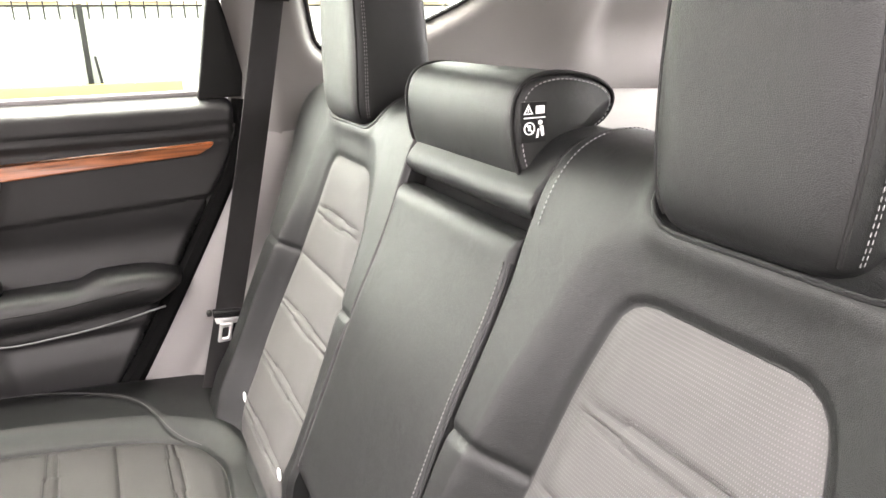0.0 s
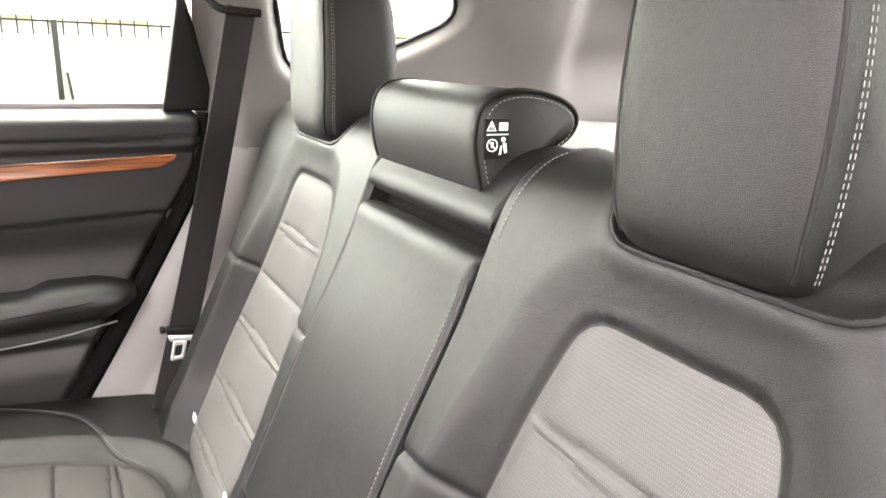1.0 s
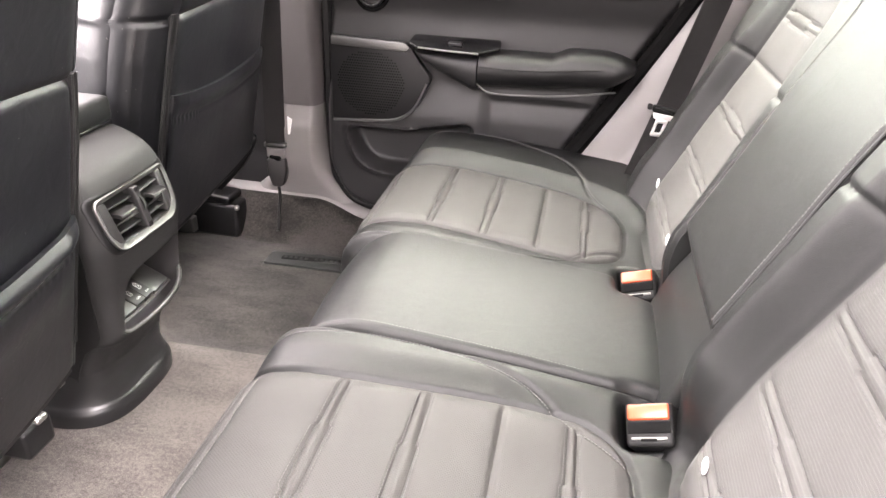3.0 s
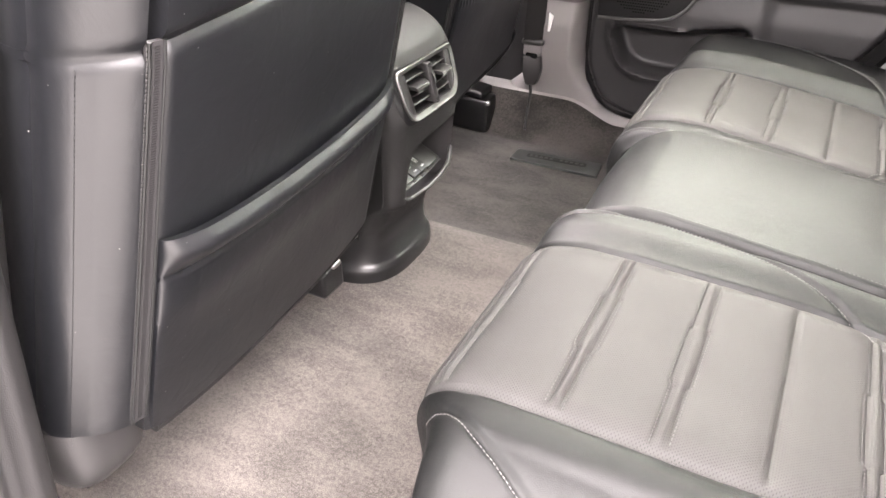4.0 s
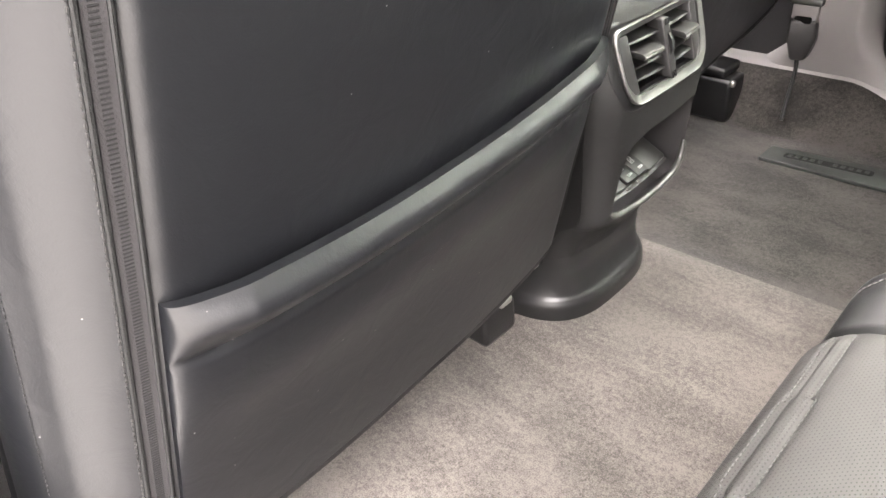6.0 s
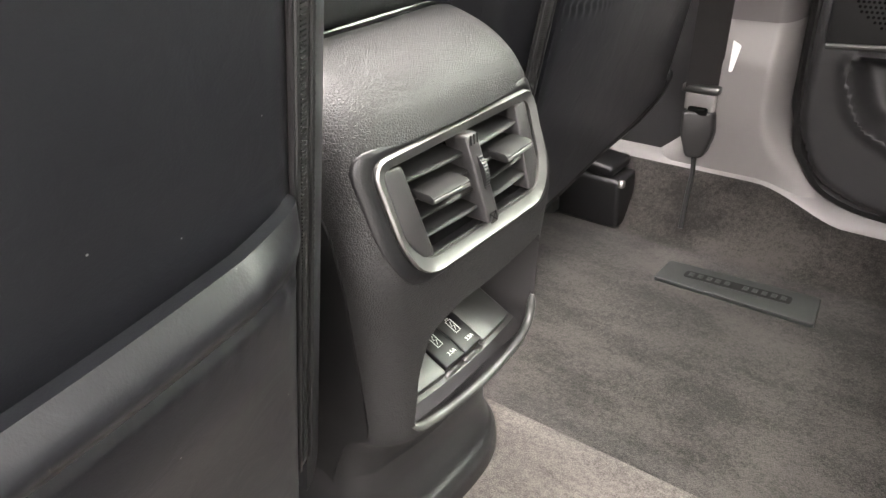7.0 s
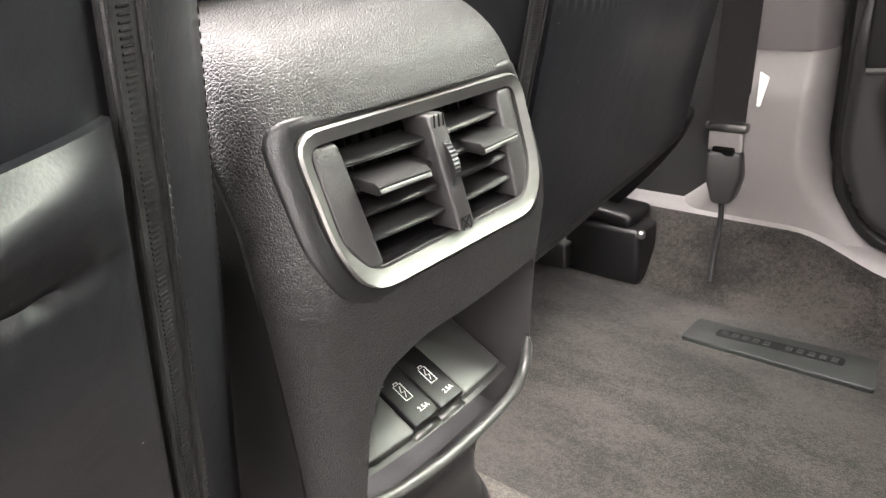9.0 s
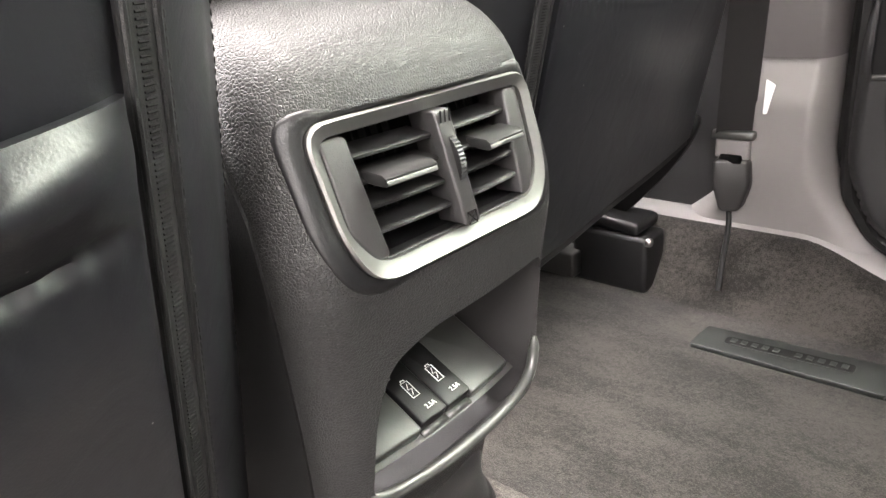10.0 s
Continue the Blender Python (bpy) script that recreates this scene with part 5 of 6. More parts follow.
    if outer > 0:
        ol = rounded([(-0.125, 0.262), (-0.130, 0.235), (-0.165, 0.178), (-0.235, 0.100), (-0.34, 0.085), (-0.46, 0.11), (-0.50, 0.262)], 0.02)
        part("side_cover", slab(ol, 0.018, lambda u, v, w: (u, y0 + 0.262 - w, v), 0.006), PLASTIC, t, "black plastic side cover of the seat base")
        rail = part("rail_cover", box((0.125, 0.062, 0.088), (shift - 0.113, y0 + 0.232, 0.042), 0.008), PLASTIC, t, "black plastic end cover of the seat rail")
        part("rail_lid", box((0.105, 0.070, 0.020), (shift - 0.120, y0 + 0.240, 0.098), 0.008, (0, 4, 0), 3), PLASTIC, rail)
        part("rail_bolt", box((0.010, 0.012, 0.012), (shift - 0.050, y0 + 0.207, 0.080), 0.004), SATIN, rail)
    # headrest
    hx = shift + 0.03
    part("headrest", box((0.11, 0.26, 0.19), (hx, y0, 1.035), 0.045, (0, 8, 0), 5), LEATHER, t)
    for sg in (-1, 1):
        cord("headrest_post", [(hx, y0 + sg * 0.07, 0.84), (hx, y0 + sg * 0.07, 0.97)], 0.006, CHROME, t, "chrome post")
    if outer < 0:
        part("foot", box((0.050, 0.052, 0.046), (shift - 0.062, y0 + 0.153, 0.128), 0.006), PLASTIC, t, "black plastic clip under the seat back")
        part("clip_pin", box((0.012, 0.020, 0.010), (shift - 0.040, y0 + 0.162, 0.152), 0.004), SATIN, t, "bright steel pin")
    part("latch_bar", box((0.012, 0.05, 0.008), (shift - 0.02, y0 - outer * 0.17, 0.195), 0.003), DARKSATIN, t)
    return t


ZIPTAPE = material("zip_tape", (0.016, 0.0152, 0.0156), 0.85, fine=0.6, vary=0.1, spec=0.15)
ZIPGREY = material("zip_grey", (0.006, 0.006, 0.006), 0.85, vary=0.05, spec=0.08)
SEAMGREY = material("seam_thread", (0.012, 0.0115, 0.011), 0.6, vary=0.05)
front_seat(-0.394, 0.0, -1, "black leather front seat with a map pocket and zips")
front_seat(0.400, -0.123, 1, "black leather front seat with a map pocket, pushed forward")


# ---- centre console ----
def console():
    t = thing("centre_console", "black grained centre console with rear air vents and sockets", "console", (-0.10, 0.005, 0.0))
    CY = 0.003
    kz = [0.0, 0.02, 0.06, 0.12, 0.152, 0.166, 0.175, 0.190, 0.24, 0.28, 0.325, 0.345, 0.40, 0.418, 0.432, 0.445, 0.455, 0.462, 0.466]
    kx = [-0.082, -0.072, -0.066, -0.050, -0.035, -0.024, -0.006, 0.0, 0.003, 0.006, 0.012, 0.011, -0.004, -0.010, -0.017, -0.030, -0.047, -0.066, -0.080]
    kw = [0.112, 0.108, 0.102, 0.099, 0.098, 0.098, 0.098, 0.099, 0.101, 0.104, 0.109, 0.110, 0.106, 0.104, 0.101, 0.098, 0.095, 0.092, 0.090]
    zz = np.linspace(0, 0.466, 234)
    w = np.hanning(11)
    w /= w.sum()
    sm = lambda q: np.convolve(np.pad(q, 5, mode="reflect", reflect_type="odd"), w, "valid")
    fx_, fw_ = sm(np.interp(zz, kz, kx)), sm(np.interp(zz, kz, kw))
    X = lambda z: np.interp(z, zz, fx_)
    W = lambda z: np.interp(z, zz, fw_)
    R = 0.026

    def face(y, z, lift=0.0):
        """A place on the rear face; y from the middle."""
        y, z = np.asarray(y, float), np.asarray(z, float)
        k = np.clip((np.abs(y) - (W(z) - R)) / R, 0, 1)
        return np.stack([X(z) - R * (1 - np.sqrt(np.clip(1 - k * k, 0, 1))) - 0.9 * y * y + lift, CY + y + 0 * z, z + 0 * y], -1)
    us = np.concatenate([-1 - np.linspace(0.42, 0.012, 14), np.sin(np.linspace(-math.pi / 2, math.pi / 2, 110)), 1 + np.linspace(0.012, 0.42, 14)])
    U, Z = np.meshgrid(us, zz)
    Y = np.clip(U, -1, 1) * W(Z)
    VENT = rounded([(-0.0915, 0.4125), (0.0915, 0.4125), (0.0885, 0.352), (0.074, 0.3265), (-0.074, 0.3265), (-0.0885, 0.352)], 0.016, 6)
    USB = rounded([(-0.080, 0.191), (-0.073, 0.245), (-0.061, 0.276), (-0.030, 0.287), (0.010, 0.288), (0.050, 0.289), (0.086, 0.289), (0.085, 0.245), (0.083, 0.215), (0.074, 0.199), (0.052, 0.189), (0.0, 0.184), (-0.045, 0.185)], 0.012, 7)
    on = np.abs(U) < 1
    for hole in (VENT, USB):
        s = np.where(on, sdf(Y, Z, hole), 1.0)
        near = (np.abs(s) < 0.0013) & on
        c = hole.mean(axis=0)
        # pull neighbouring points onto the outline
        ty, tz = Y.copy(), Z.copy()
        dense = np.concatenate([np.linspace(a, b, 6, endpoint=False) for a, b in zip(hole, np.roll(hole, -1, axis=0))])
        idx = np.argwhere(near)
        for i, j in idx:
            k = np.argmin((dense[:, 0] - Y[i, j]) ** 2 + (dense[:, 1] - Z[i, j]) ** 2)
            ty[i, j], tz[i, j] = dense[k]
        Y, Z = ty, tz
    P = face(Y, Z)
    P[..., 0] += np.where(np.abs(U) > 1, -(np.abs(U) - 1), 0)
    P[..., 1] += np.sign(U) * np.where(np.abs(U) > 1, 0.035 * (np.abs(U) - 1), 0)
    s = np.minimum(np.where(on, sdf(Y, Z, VENT), 1), np.where(on, sdf(Y, Z, USB), 1))
    keep = cells(s) > 0
    pad("body", P, (-0.004, 0, 0), GRAINED, t, "soft grained black plastic", keep=keep, sharp=60)
    # black side panels that meet the rear moulding along a curved seam
    for sg in (-1, 1):
        zs_ = np.linspace(0.02, 0.452, 60)
        e0 = np.interp(zs_, [0.0, 0.25, 0.32, 0.36, 0.41, 0.427, 0.46], [0.030, 0.026, 0.030, 0.034, 0.050, 0.062, 0.12])
        rows = []
        for z, e in zip(zs_, e0):
            row = [face(np.array(sg * float(W(z))), np.array(z))]
            b_ = np.array(row[0])
            rows.append([(b_[0] - q, b_[1] + sg * (0.0016 + 0.035 * q), b_[2]) for q in np.linspace(max(0.0, e - 0.036), 0.42, 24)])
        pad("side_panel", np.array(rows), (0, -sg * 0.003, 0), SIDEGRAIN, t, "black grained side panel", flip=sg > 0)
    # rounded foot lip
    prof = spline([(-0.058, 0.094, 0.135, 7.0), (-0.0535, 0.0985, 0.105, 6.0), (-0.0535, 0.102, 0.082, 5.0), (-0.0500, 0.107, 0.066, 4.2), (-0.0440, 0.113, 0.055, 3.5), (-0.0375, 0.1195, 0.048, 3.1),
                   (-0.0340, 0.1235, 0.040, 3.0), (-0.0335, 0.1240, 0.028, 3.0), (-0.0345, 0.1230, 0.008, 3.0)], 56)
    wrap = lambda c, p: math.copysign(abs(c) ** (2 / p), c)
    skirt = np.array([[(-0.165 + (x + 0.165) * wrap(math.cos(a), p), CY - 0.004 + w * wrap(math.sin(a), p), z) for x, w, z, p in prof] for a in np.linspace(-1.75, 1.75, 110)])
    pad("foot_lip", skirt, (-0.004, 0, 0), FOOTGLOSS, t, "flared black foot of the console")
    # vent: recess, silver frame, slats, side fillers, divider with wheel
    on_face = lambda u, v, w: tuple(face(np.array(u), np.array(v), -w))
    vc = VENT.mean(axis=0)
    shrink = lambda o, k: np.array(o) - (np.array(o) - vc) / np.linalg.norm(np.array(o) - vc, axis=1)[:, None] * k
    V1, V2 = shrink(VENT, -0.0065), shrink(VENT, 0.0050)
    V3 = rounded([(-0.0795, 0.4025), (0.0795, 0.4025), (0.0770, 0.355), (0.064, 0.3380), (-0.064, 0.3380), (-0.0770, 0.355)], 0.009, 6)
    part("vent_rim", ring(V1, V2, 0.006, lambda u, v, w: on_face(u, v, w - 0.0014), 0.0012), PLASTIC, t, "dark plastic bezel round the vent")
    # the frame slopes inwards like a shallow funnel behind a fine bright edge
    fv, ff = [], []
    loops = ((V2, 0.008), (V2, -0.0030), (shrink(V2, 0.0012), -0.0042), (shrink(V2, 0.0024), -0.0034), (V3, -0.0004), (V3, 0.010))
    for o, w in loops:
        fv += [on_face(p[0], p[1], w) for p in o]
    nl = len(V2)
    for a in range(len(loops) - 1):
        ff += [(a * nl + i, a * nl + (i + 1) % nl, (a + 1) * nl + (i + 1) % nl, (a + 1) * nl + i) for i in range(nl)]
    lay("vent_frame", fv, [f[::-1] for f in ff], FRAME, t, "satin silver vent frame", sharp=28)
    part("vent_inner_rim", ring(shrink(V3, -0.0003), shrink(V3, 0.002), 0.008, lambda u, v, w: on_face(u, v, 0.0022 + w), 0.0005), PLASTIC, t)
    # black sheet painted for the shade deep in the vent
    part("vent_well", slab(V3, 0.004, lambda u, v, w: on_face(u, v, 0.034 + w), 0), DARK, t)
    part("vent_wall", ring(V3, shrink(V3, 0.0015), 0.036, lambda u, v, w: on_face(u, v, 0.002 + w), 0.0005), PLASTIC, t)
    for sg in (-1, 1):
        fil = rounded([(sg * 0.0775, 0.401), (sg * 0.0625, 0.401), (sg * 0.0560, 0.3392), (sg * 0.065, 0.3392), (sg * 0.0755, 0.356)], 0.003)
        part("side_filler", slab(fil, 0.02, lambda u, v, w: on_face(u, v, 0.001 + w), 0.0015), DARKTRIM, t)
        for k in range(4):
            zc = 0.3905 - k * 0.0125
            a0, a1 = 0.006, 0.065 - 0.0016 * k
            ys = np.linspace(a0, a1, 12)
            rows = [[face(np.array(sg * a), np.array(zc + dz), -w) for a in ys] for w, dz in ((0.0215, 0.0022), (0.006, 0.0004), (0.0042, -0.0002), (0.0036, -0.0010), (0.0044, -0.0017))]
            pad("slat", np.array(rows), (-0.0002, 0, -0.0010), SLAT, t, flip=sg > 0, sharp=60)
        for k in range(7):
            a = 0.013 + k * 0.0085
            rows = [[tuple(face(np.array(sg * a), np.array(z), -w)) for z in (0.340, 0.403)] for w in (0.029, 0.034)]
            pad("guide_vane", np.array(rows), (0, 0.0012, 0), RUBBER, t)
        # flat knob on the second slat: a wedge with a bright lower front edge
        kc = -0.0385 if sg < 0 else 0.0395
        cut = [(0.0060, -0.0030), (-0.0080, -0.0040), (-0.0100, -0.0030), (-0.0103, 0.0004), (-0.0082, 0.0021), (0.0060, 0.0032)]
        kw_, kf = [], []
        ky = [-0.0178, -0.0172, 0.0172, 0.0178]
        for i, a in enumerate(ky):
            g = 0.82 if i in (0, 3) else 1.0
            kw_ += [face(np.array(kc + a), np.array(0.3790 + z * g), -w * (g if w < 0 else 1)) for w, z in cut]
        m_ = len(cut)
        for i in range(len(ky) - 1):
            kf += [(i * m_ + j, i * m_ + (j + 1) % m_, (i + 1) * m_ + (j + 1) % m_, (i + 1) * m_ + j) for j in range(m_)]
        kf += [tuple(range(m_))[::-1], tuple((len(ky) - 1) * m_ + j for j in range(m_))]
        kb = lay("vent_knob", kw_, kf, SLAT, t, "flat black vent knob", sharp=40)
        part("knob_edge", slab([(kc - 0.0165, 0.3761), (kc + 0.0165, 0.3761), (kc + 0.0165, 0.3783), (kc - 0.0165, 0.3783)], 0.002, lambda u, v, w: on_face(u, v, w - 0.0107), 0.0004), FRAME, kb, "thin chrome edge")
    dv = rounded([(-0.0070, 0.402), (0.0055, 0.402), (0.0075, 0.3400), (-0.0050, 0.3400)], 0.002)
    div = part("divider", slab(dv, 0.02, lambda u, v, w: on_face(u, v, w - 0.003), 0.0015), DARKTRIM, t)
    wheel = bmesh.new()
    bmesh.ops.create_cone(wheel, cap_ends=True, segments=120, radius1=0.022, radius2=0.022, depth=0.0046)
    for v in wheel.verts:
        if int(round(math.atan2(v.co.y, v.co.x) / (2 * math.pi) * 120)) % 2:
            v.co.x *= 0.98
            v.co.y *= 0.98
    bmesh.ops.rotate(wheel, verts=wheel.verts, matrix=Euler((radians(90), 0, 0)).to_matrix())
    c = face(np.array(0.0015), np.array(0.371), -0.0160)
    bmesh.ops.translate(wheel, verts=wheel.verts, vec=Vector(c))
    part("thumb_wheel", wheel, PLASTIC, div, "ribbed vent thumb wheel", flat=True)
    for q in (-0.0035, 0.0, 0.0035):
        cord("mark", [face(np.array(q - 0.001), np.array(0.3955), 0.0036), face(np.array(q + 0.001), np.array(0.4015), 0.0036)], 0.0005, DARK, div)
    xs = [(-0.003, 0.340), (0.004, 0.340), (0.004, 0.347), (-0.003, 0.347), (-0.003, 0.340), (0.004, 0.347), (0.004, 0.340), (-0.003, 0.347)]
    cord("mark", [face(np.array(a), np.array(b), 0.0034) for a, b in xs], 0.00035, DARK, div)
    # socket niche: sloping shelf with two covers
    NY = lambda y: CY + y

    def shelf(y, q, up=0.0):
        """A place on the sloping shelf: q from its front edge forwards."""
        return (-0.024 - q * 0.90 + up * 0.44 - 0.9 * y * y, NY(y), 0.194 + q * 0.44 + up * 0.90)
    U2, Q2 = np.meshgrid(np.linspace(-0.080, 0.082, 30), np.linspace(-0.004, 0.068, 20))
    pad("niche_shelf", np.array([[shelf(u, q) for u, q in zip(a, b)] for a, b in zip(U2, Q2)]), (-0.004, 0, -0.004), SHELF, t)
    # back of the niche, painted near-black for the shade inside
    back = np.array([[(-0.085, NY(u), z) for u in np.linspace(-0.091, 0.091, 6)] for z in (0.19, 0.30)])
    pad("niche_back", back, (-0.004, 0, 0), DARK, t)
    deep = np.array([[face(np.array(p[0]), np.array(p[1] - (0.03 * float(smooth(-p[1], -0.228, -0.212)) if w else 0)), -w) for p in np.vstack([USB, USB[:1]])] for w in (0.0, 0.004, 0.03, 0.075)])
    pad("niche_wall", deep, (0, 0, 0.0008), DARKTRIM, t)
    lip = spline([(-0.080, 0.196), (-0.066, 0.1885), (-0.035, 0.1845), (0.0, 0.1835), (0.035, 0.1855), (0.058, 0.1905), (0.074, 0.1990), (0.0815, 0.2110), (0.0835, 0.224)], 90)
    cord("niche_lip", [face(np.array(y), np.array(z), -0.0014) for y, z in lip], 0.0040 * np.sqrt(np.clip(np.minimum(np.arange(len(lip)) + 1, len(lip) - np.arange(len(lip))) / 8, 0.15, 1)), SHELF, t, "rounded satin lip of the socket niche", k=14)
    for sg, y0, y1 in ((-1, -0.078, -0.0212), (1, 0.0285, 0.0745)):
        o = rounded([(y0, 0.0), (y1, 0.0), (y1, 0.066), (y0, 0.066)], 0.003)
        part("niche_panel", slab(o, 0.012, lambda u, v, w: shelf(u, v, 0.008 - w), 0.0015), SHELF, t)
    for k, y0 in enumerate((-0.0202, 0.0042)):
        o = rounded([(y0, 0.002), (y0 + 0.0236, 0.002), (y0 + 0.0236, 0.060), (y0, 0.060)], 0.002)
        cap = part("socket_cover", slab(o, 0.014, lambda u, v, w: shelf(u, v, 0.0105 - w), 0.0012), PLASTIC, t, "black charging socket cover with a battery sign and 2.5A")
        part("front", slab([(y0, 0.0), (y0 + 0.0236, 0.0), (y0 + 0.0236, 0.006), (y0, 0.006)], 0.004, lambda u, v, w: shelf(u, v - 0.003, 0.002 - w), 0), SHELF, cap)
        m = y0 + 0.0118
        lines = [[(m - 0.0030, 0.020), (m + 0.0030, 0.020), (m + 0.0030, 0.033), (m - 0.0030, 0.033), (m - 0.0030, 0.020)],
                 [(m - 0.0015, 0.0335), (m - 0.0015, 0.0348), (m + 0.0015, 0.0348), (m + 0.0015, 0.0335)],
                 [(m + 0.0010, 0.0310), (m - 0.0015, 0.0268), (m + 0.0015, 0.0264), (m - 0.0010, 0.0222)]]
        for ln in lines:
            cord("battery_sign", [shelf(a, b, 0.0107) for a, b in ln], 0.00028, WHITE, cap, k=5)
        tx = bpy.data.curves.new("rating", "FONT")
        tx.body, tx.size, tx.extrude, tx.align_x = "2.5A", 0.0049, 0.0001, "CENTER"
        tmp = bpy.data.objects.new("rating", tx)
        me = bpy.data.meshes.new_from_object(tmp)
        bpy.data.objects.remove(tmp)
        for v in me.vertices:
            v.co = Vector(shelf(m + 0.003 + v.co.x, 0.0085 + v.co.y, 0.0109 + v.co.z)) - origin(t)
        me.materials.append(WHITE)
        ob = new("rating", me)
        ob.parent = cap
    # lid of the front armrest
    part("lid", box((0.34, 0.182, 0.040), (-0.252, CY, 0.489), 0.012, seg=4), LEATHER, t, "padded leather lid of the console box")
    part("lid_base", box((0.33, 0.176, 0.014), (-0.250, CY, 0.464), 0.003), GLOSSBLACK, t)
    return t


console()


# ---- front belts on the centre pillars ----
def front_belt(side):
    t = thing("seat_belt", "dark front seat belt running down the centre pillar", "seat belt", (-0.085, side * 0.68, 0.05), group="front seat belts")
    if side > 0:
        y = 0.672
        pts = [(-0.055 - 0.032 * q, 0.66 + 0.012 * q, 1.02 - 0.79 * q) for q in np.linspace(0, 1, 40)]
        strap("webbing", pts, 0.047, (0.90, 0.35, 0.0), WEBBING, t)
    else:
        y = -0.668
        pts = [(-0.045 - 0.02 * q, float(near_line(1.0 - 0.77 * q)) + 0.046 - 0.012 * q, 1.0 - 0.77 * q) for q in np.linspace(0, 1, 40)]
        strap("webbing", pts, 0.047, (0.55, -0.83, 0.0), WEBBING, t)
    x = pts[-1][0]
    part("anchor_clip", box((0.056, 0.018, 0.012), (x, y, 0.232), 0.004), DARKSATIN, t, "dark metal anchor plate")
    part("anchor_plate", box((0.046, 0.012, 0.028), (x, y, 0.213), 0.004), SATIN if side < 0 else TRIM, t)
    cov = rounded([(-0.024, 0.035), (0.024, 0.035), (0.026, 0.0), (0.014, -0.040), (-0.012, -0.040), (-0.024, 0.0)], 0.008)
    part("anchor_cover", slab(cov, 0.02, lambda u, v, w: (x + 0.002 + u * 0.92, y - side * 0.012 + side * w + side * u * 0.3, 0.165 + v), 0.005), DARKTRIM, t, "tapered plastic anchor cover")
    part("anchor_hole", box((0.030, 0.012, 0.012), (x, y - side * 0.006, 0.200), 0.004), DARK, t)
    if side > 0:
        cord("cord", spline([(x, y, 0.13), (x + 0.004, y - side * 0.006, 0.10), (x + 0.006, y - side * 0.022, 0.065), (x + 0.012, y - side * 0.05, 0.022)], 20), 0.004, RUBBER, t)
    return t


front_belt(1)
front_belt(-1)

tag = thing("paper_tag", "small white tag on the centre pillar", "tag", (-0.046, 0.685, 0.262))
part("tag", slab(rounded([(-0.052, 0.307), (-0.040, 0.300), (-0.048, 0.262), (-0.053, 0.262)], 0.002), 0.002, lambda u, v, w: (u, 0.672 + w, v), 0.0004), WHITE, tag)

# floor duct cover
duct = thing("floor_vent_plate", "dark rubber plate with a slotted strip on the carpet", "floor plate", (0.045, 0.535, 0.0))
RUBBERGREY = material("grey_rubber", (0.018, 0.020, 0.019), 0.5, fine=0.3)
ol = rounded([(-0.062, 0.500), (0.156, 0.505), (0.148, 0.572), (-0.060, 0.556)], 0.004)
part("plate", slab(ol, 0.008, lambda u, v, w: (u, v, 0.0020 - w), 0.001), RUBBERGREY, duct)
part("slot", slab(rounded([(-0.028, 0.523), (0.118, 0.534), (0.117, 0.553), (-0.028, 0.541)], 0.006), 0.003, lambda u, v, w: (u, v, 0.0028 - w), 0.0006), RUBBER, duct)
for k in range(11):
    u = -0.018 + k * 0.0125
    if k != 5:
        part("rib", box((0.007, 0.009, 0.0016), (u, 0.532 + 0.078 * (u + 0.03), 0.0030), 0.0005), RUBBERGREY, duct)

# raised carpet mat on the near side of the hump
mx, my = np.meshgrid(np.linspace(-0.40, 0.52, 120), np.linspace(0, 1, 110))
my = -0.66 + my * (0.799 + 0.03 * mx)
# mat's own paler pile, lightened further for the brighter light on this side
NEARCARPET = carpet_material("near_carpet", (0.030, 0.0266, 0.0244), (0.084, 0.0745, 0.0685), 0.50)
mz = 0.014 * smooth(-np.abs(my), -0.20, -0.10) + 0.006 + 0.003 * np.sin(mx * 22 + my * 9) * smooth(-np.abs(my + 0.3), -0.3, -0.05)
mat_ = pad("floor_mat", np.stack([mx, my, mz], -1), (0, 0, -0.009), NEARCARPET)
tagged(mat_, "grey-brown carpet mat with a bound edge on the floor", "floor mat")

# ---- near side of the body ----
plate = thing("sill_plate", "pale metal scuff plate on the front door sill", "sill plate", (-0.5, -0.70, 0.10))
part("plate", box((0.75, 0.085, 0.012), (-0.58, -0.700, 0.112), 0.004), SATIN, plate)
PX, PZ = np.meshgrid(np.linspace(0.078, 0.26, 14), np.linspace(-0.20, 1.1, 40))
jamb_y = near_line(PZ) - PX
jamb_x = 0.004 - 1.2 * (PX - 0.078) ** 2 - 0.010 * smooth(PX, 0.155, 0.165)
sheet("body_panel_near", np.stack([jamb_x, jamb_y, PZ], -1), (-0.02, 0, 0), BLUEPAINT, "dark blue painted door jamb of the car body", "car body")
zs = np.linspace(-0.05, 1.1, 40)
structure(cord("door_seal_near", [(0.010, float(near_line(z)) - 0.074, z) for z in zs], 0.008, RUBBER), "black rubber seal of the near door opening", "trim")

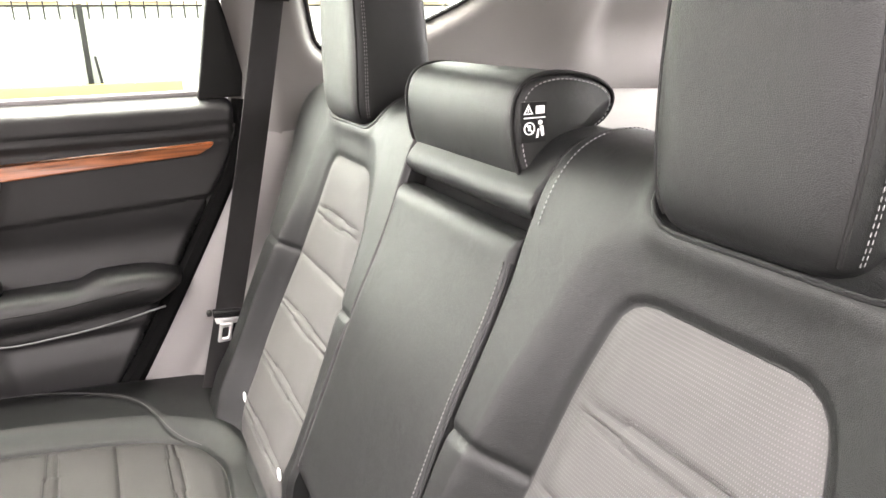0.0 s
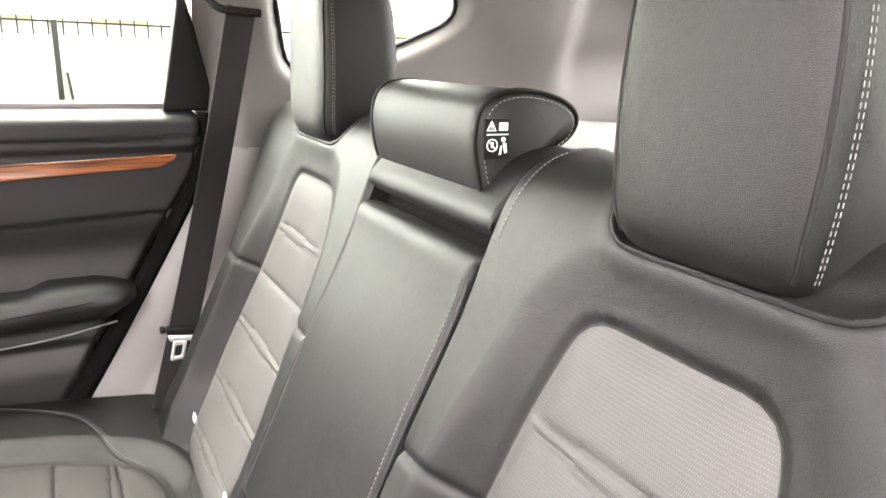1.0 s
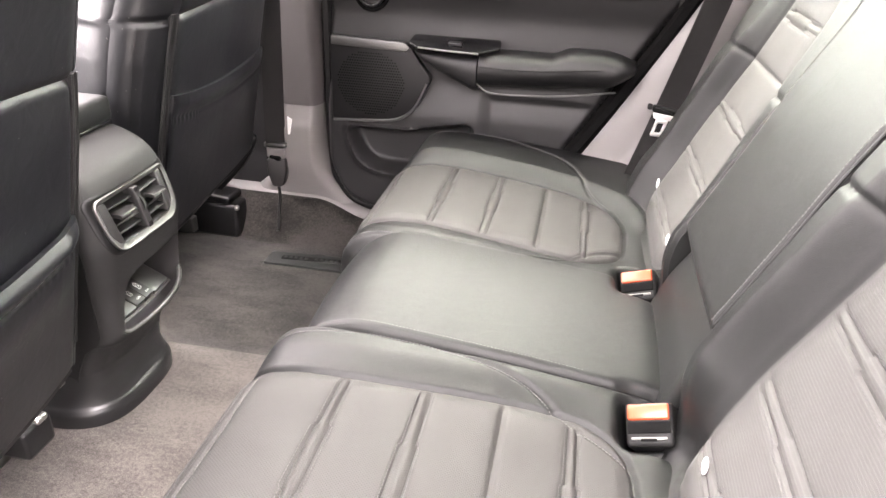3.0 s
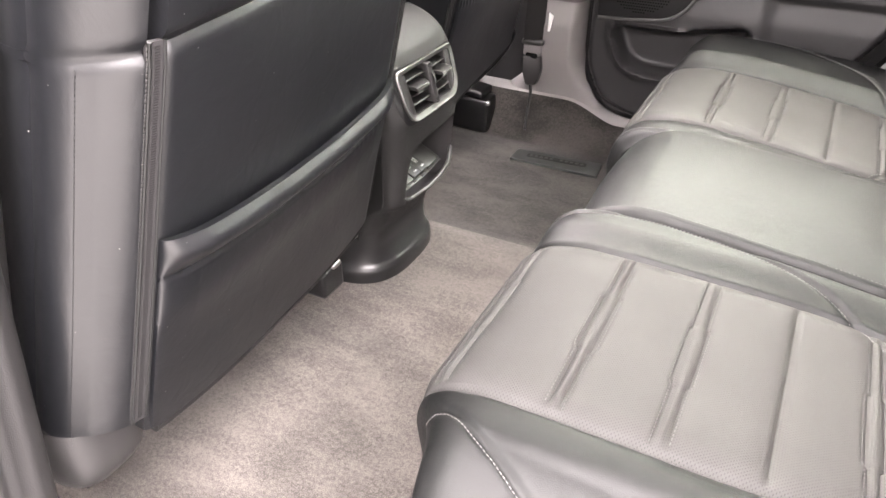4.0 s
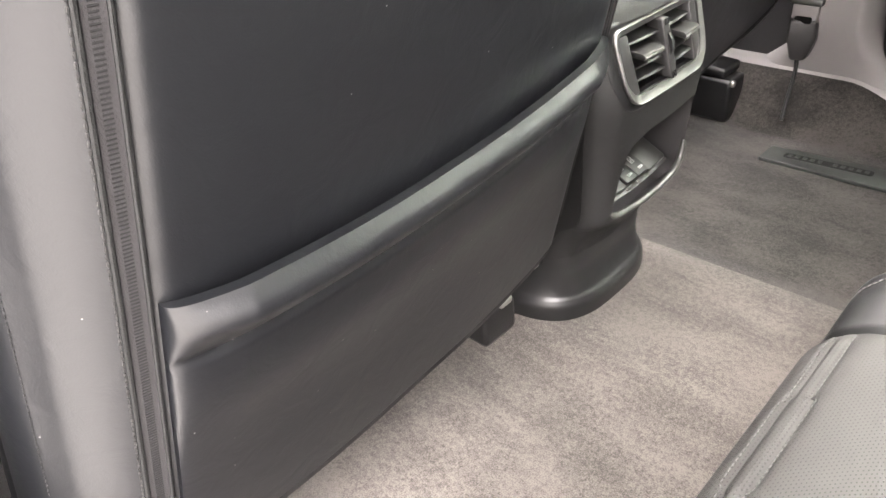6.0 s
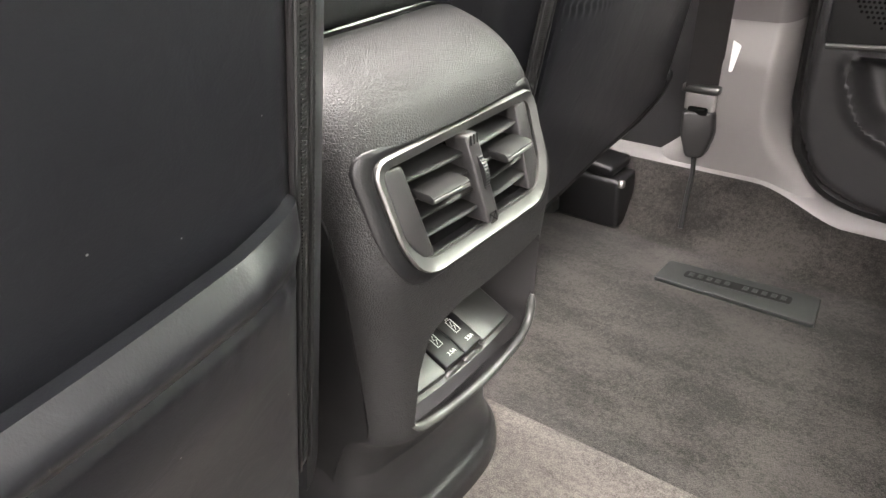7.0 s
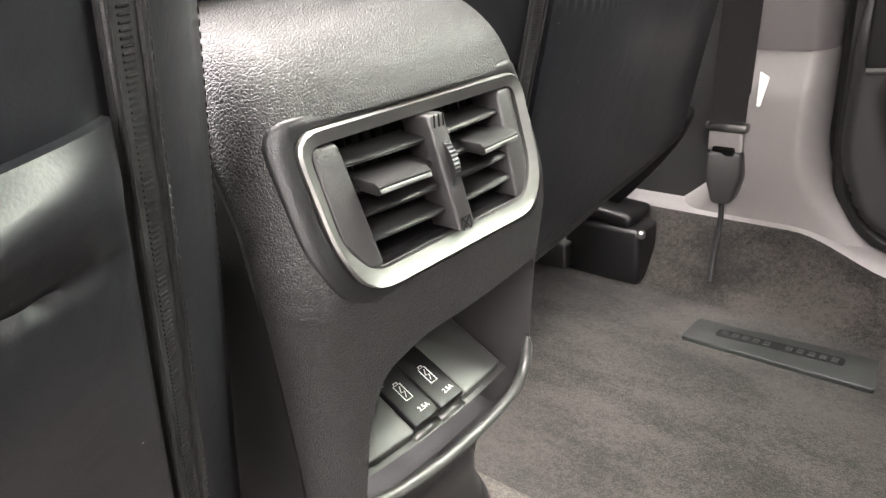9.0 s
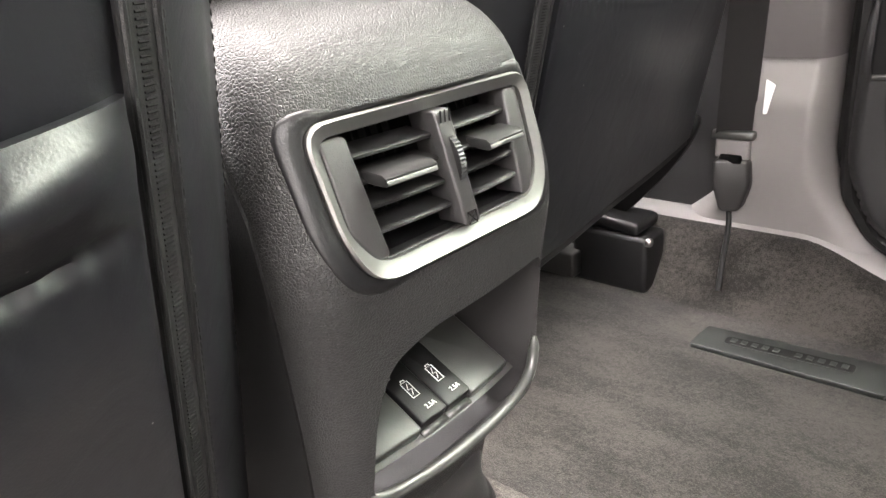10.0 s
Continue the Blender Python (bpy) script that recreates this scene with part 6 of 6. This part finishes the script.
def door_open():
    """The near rear door, standing open on its hinges at the centre pillar."""
    d = thing("car_door", "open rear car door with a black inner panel", "car door", (0.03, -0.84, 0.05))
    turn = radians(-84)
    ca, sa = math.cos(turn), math.sin(turn)

    def at(u, v, w):
        """u along the door from its hinge, v up, w outwards."""
        return (0.03 + ca * u + sa * w, -0.84 + sa * u - ca * w, v)
    panel = rounded([(0.0, 0.80), (0.86, 0.80), (0.86, 0.66), (0.60, 0.24), (0.48, 0.08), (0.06, 0.08), (0.0, 0.20)], 0.04)
    part("door_panel", slab(panel, 0.06, at, 0.012, 3), SOFT, d)
    part("door_skin", slab(panel, 0.09, lambda u, v, w: at(u, v, 0.062 + w), 0.01, 3), BLUEPAINT, d, "dark blue painted door skin")
    rim = rounded([(-0.005, 0.80), (0.87, 0.80), (0.80, 1.19), (0.16, 1.20)], 0.04)
    pane = rounded([(0.045, 0.805), (0.815, 0.805), (0.76, 1.15), (0.185, 1.16)], 0.03)
    part("window_frame", ring(rim, pane, 0.04, lambda u, v, w: at(u, v, 0.05 + w - 0.10 * (v - 0.8)), 0.004), RUBBER, d)
    glass = part("pane", slab(pane, 0.004, lambda u, v, w: at(u, v, 0.07 + w - 0.10 * (v - 0.8)), 0), GLASS, d, flat=True)
    glass.visible_shadow = False
    return d


door_open()

# ---- outside the far windows ----
def fence():
    t = thing("fence", "pale metal fence with thin dark posts beside the lot", "fence", (0.0, 15.0, -0.45))
    CREAM = material("fence_paint", (0.11, 0.11, 0.106), 0.7, scale=0.8)
    DPOST = material("post_paint", (0.004, 0.004, 0.004), 0.7, spec=0.1)
    for i in range(24):
        part("panel", box((0.98, 0.03, 1.50), (-6.0 + i * 1.0, 15.0, 0.64), 0.01), CREAM, t)
    for i in range(6):
        part("post", box((0.10, 0.06, 1.60), (-3.3 + i * 4.0, 14.9, 0.60), 0.01), DPOST, t)
        part("brace", box((0.05, 0.04, 0.62), (-3.13 + i * 4.0, 14.9, 0.13), 0.01, (0, -6, 0)), DPOST, t)
    part("rail", box((24.0, 0.05, 0.035), (5.5, 14.93, 1.37), 0.005), DPOST, t)
    for i in range(24):
        part("picket", box((0.025, 0.025, 0.34), (-1.9 + i * 0.25, 14.95, 1.29), 0.004), DPOST, t)
    return t


fence()
curb = thing("kerb", "high yellow-painted concrete kerb along the lot", "kerb", (-8, 14.6, -0.45))
part("stone", box((20, 0.20, 0.38), (-7.65, 14.6, -0.26), 0.02), material("yellow_paint", (0.13, 0.10, 0.012), 0.8, scale=3), curb)


# unseen wall, added to hold low sky light off the near side
BW = material("block_wall_render", (0.16, 0.155, 0.15), 0.9, scale=2, vary=0.15)
block_u, block_v = np.meshgrid(np.linspace(-14, 16, 30), np.linspace(-0.45, 2.9, 8))
sheet("light_block_wall", np.stack([block_u, np.full_like(block_u, -5.5), block_v], -1), (0, -0.2, 0), BW, "unseen plain wall added to block low light from the near side", "wall")


def building():
    t = thing("building", "low brick building behind the fence", "building", (2.0, 26, -0.45))
    BR = material("brick_wall", (0.17, 0.125, 0.075), 0.85, scale=1.5, vary=0.2)
    part("wall", box((34, 8, 5.0), (6.0, 30, 2.05), 0.02), BR, t)
    part("roof", box((35, 9, 0.3), (6.0, 30, 4.7), 0.05), DARKTRIM, t)
    for i in range(9):
        w = part("window", box((1.6, 0.1, 1.4), (-7.5 + i * 3.4, 25.98, 2.6), 0.02), WHITE, t)
        part("sill", box((1.8, 0.2, 0.1), (-7.5 + i * 3.4, 25.9, 1.85), 0.02), PALE, w)
    return t


building()


def parked_car(x, y, turn, color, label):
    t = thing("parked_car", label, "car", (x, y, -0.45))
    m = Matrix.Translation((x, y, -0.45)) @ Matrix.Rotation(radians(turn), 4, "Z")
    PAINT = material("car_paint", color, 0.2)
    prof = spline([(-2.1, 0.35), (-2.15, 0.7), (-1.9, 0.92), (-1.2, 1.0), (-0.6, 1.42), (0.2, 1.50), (1.1, 1.42), (1.7, 1.02), (2.1, 0.95), (2.15, 0.5), (2.1, 0.32)], 60)
    bm = bmesh.new()
    rows = []
    for s in np.linspace(-1, 1, 13):
        rows.append([bm.verts.new(m @ Vector((p[0] * (1 - 0.03 * abs(s) ** 4), s * (0.88 - 0.20 * float(smooth(p[1], 0.95, 1.5))), p[1] * (1 - 0.02 * s * s)))) for p in prof])
    for a, b in zip(rows, rows[1:]):
        for i in range(len(prof) - 1):
            bm.faces.new((a[i], a[i + 1], b[i + 1], b[i]))
    bm.faces.new(rows[0][::-1])
    bm.faces.new(rows[-1])
    bmesh.ops.recalc_face_normals(bm, faces=bm.faces)
    part("body", bm, PAINT, t)
    for wx in (-1.3, 1.3):
        for wy in (-0.80, 0.80):
            w = bmesh.new()
            bmesh.ops.create_cone(w, cap_ends=True, segments=28, radius1=0.33, radius2=0.33, depth=0.22)
            bmesh.ops.bevel(w, geom=[e for e in w.edges], offset=0.03, segments=2, affect="EDGES")
            bmesh.ops.rotate(w, verts=w.verts, matrix=Euler((radians(90), 0, 0)).to_matrix())
            bmesh.ops.translate(w, verts=w.verts, vec=(wx, wy, 0.33))
            w.transform(m)
            wheel = part("wheel", w, RUBBER, t)
            r = bmesh.new()
            bmesh.ops.create_cone(r, cap_ends=True, segments=20, radius1=0.20, radius2=0.20, depth=0.02)
            bmesh.ops.rotate(r, verts=r.verts, matrix=Euler((radians(90), 0, 0)).to_matrix())
            bmesh.ops.translate(r, verts=r.verts, vec=(wx, wy + math.copysign(0.115, wy), 0.33))
            r.transform(m)
            part("rim", r, SATIN, wheel)
    for sy in (-1, 1):
        o = rounded([(-0.95, 1.02), (-0.50, 1.36), (0.2, 1.42), (1.0, 1.36), (1.35, 1.04)], 0.08)
        part("side_window", slab(o, 0.02, lambda u, v, w: m @ Vector((u, sy * (0.895 - 0.20 * float(smooth(v, 0.95, 1.5)) - w), v)), 0), GLOSSBLACK, t)
    return t


parked_car(9.0, 9.5, 12, (0.45, 0.02, 0.03), "red parked car on the concrete lot")
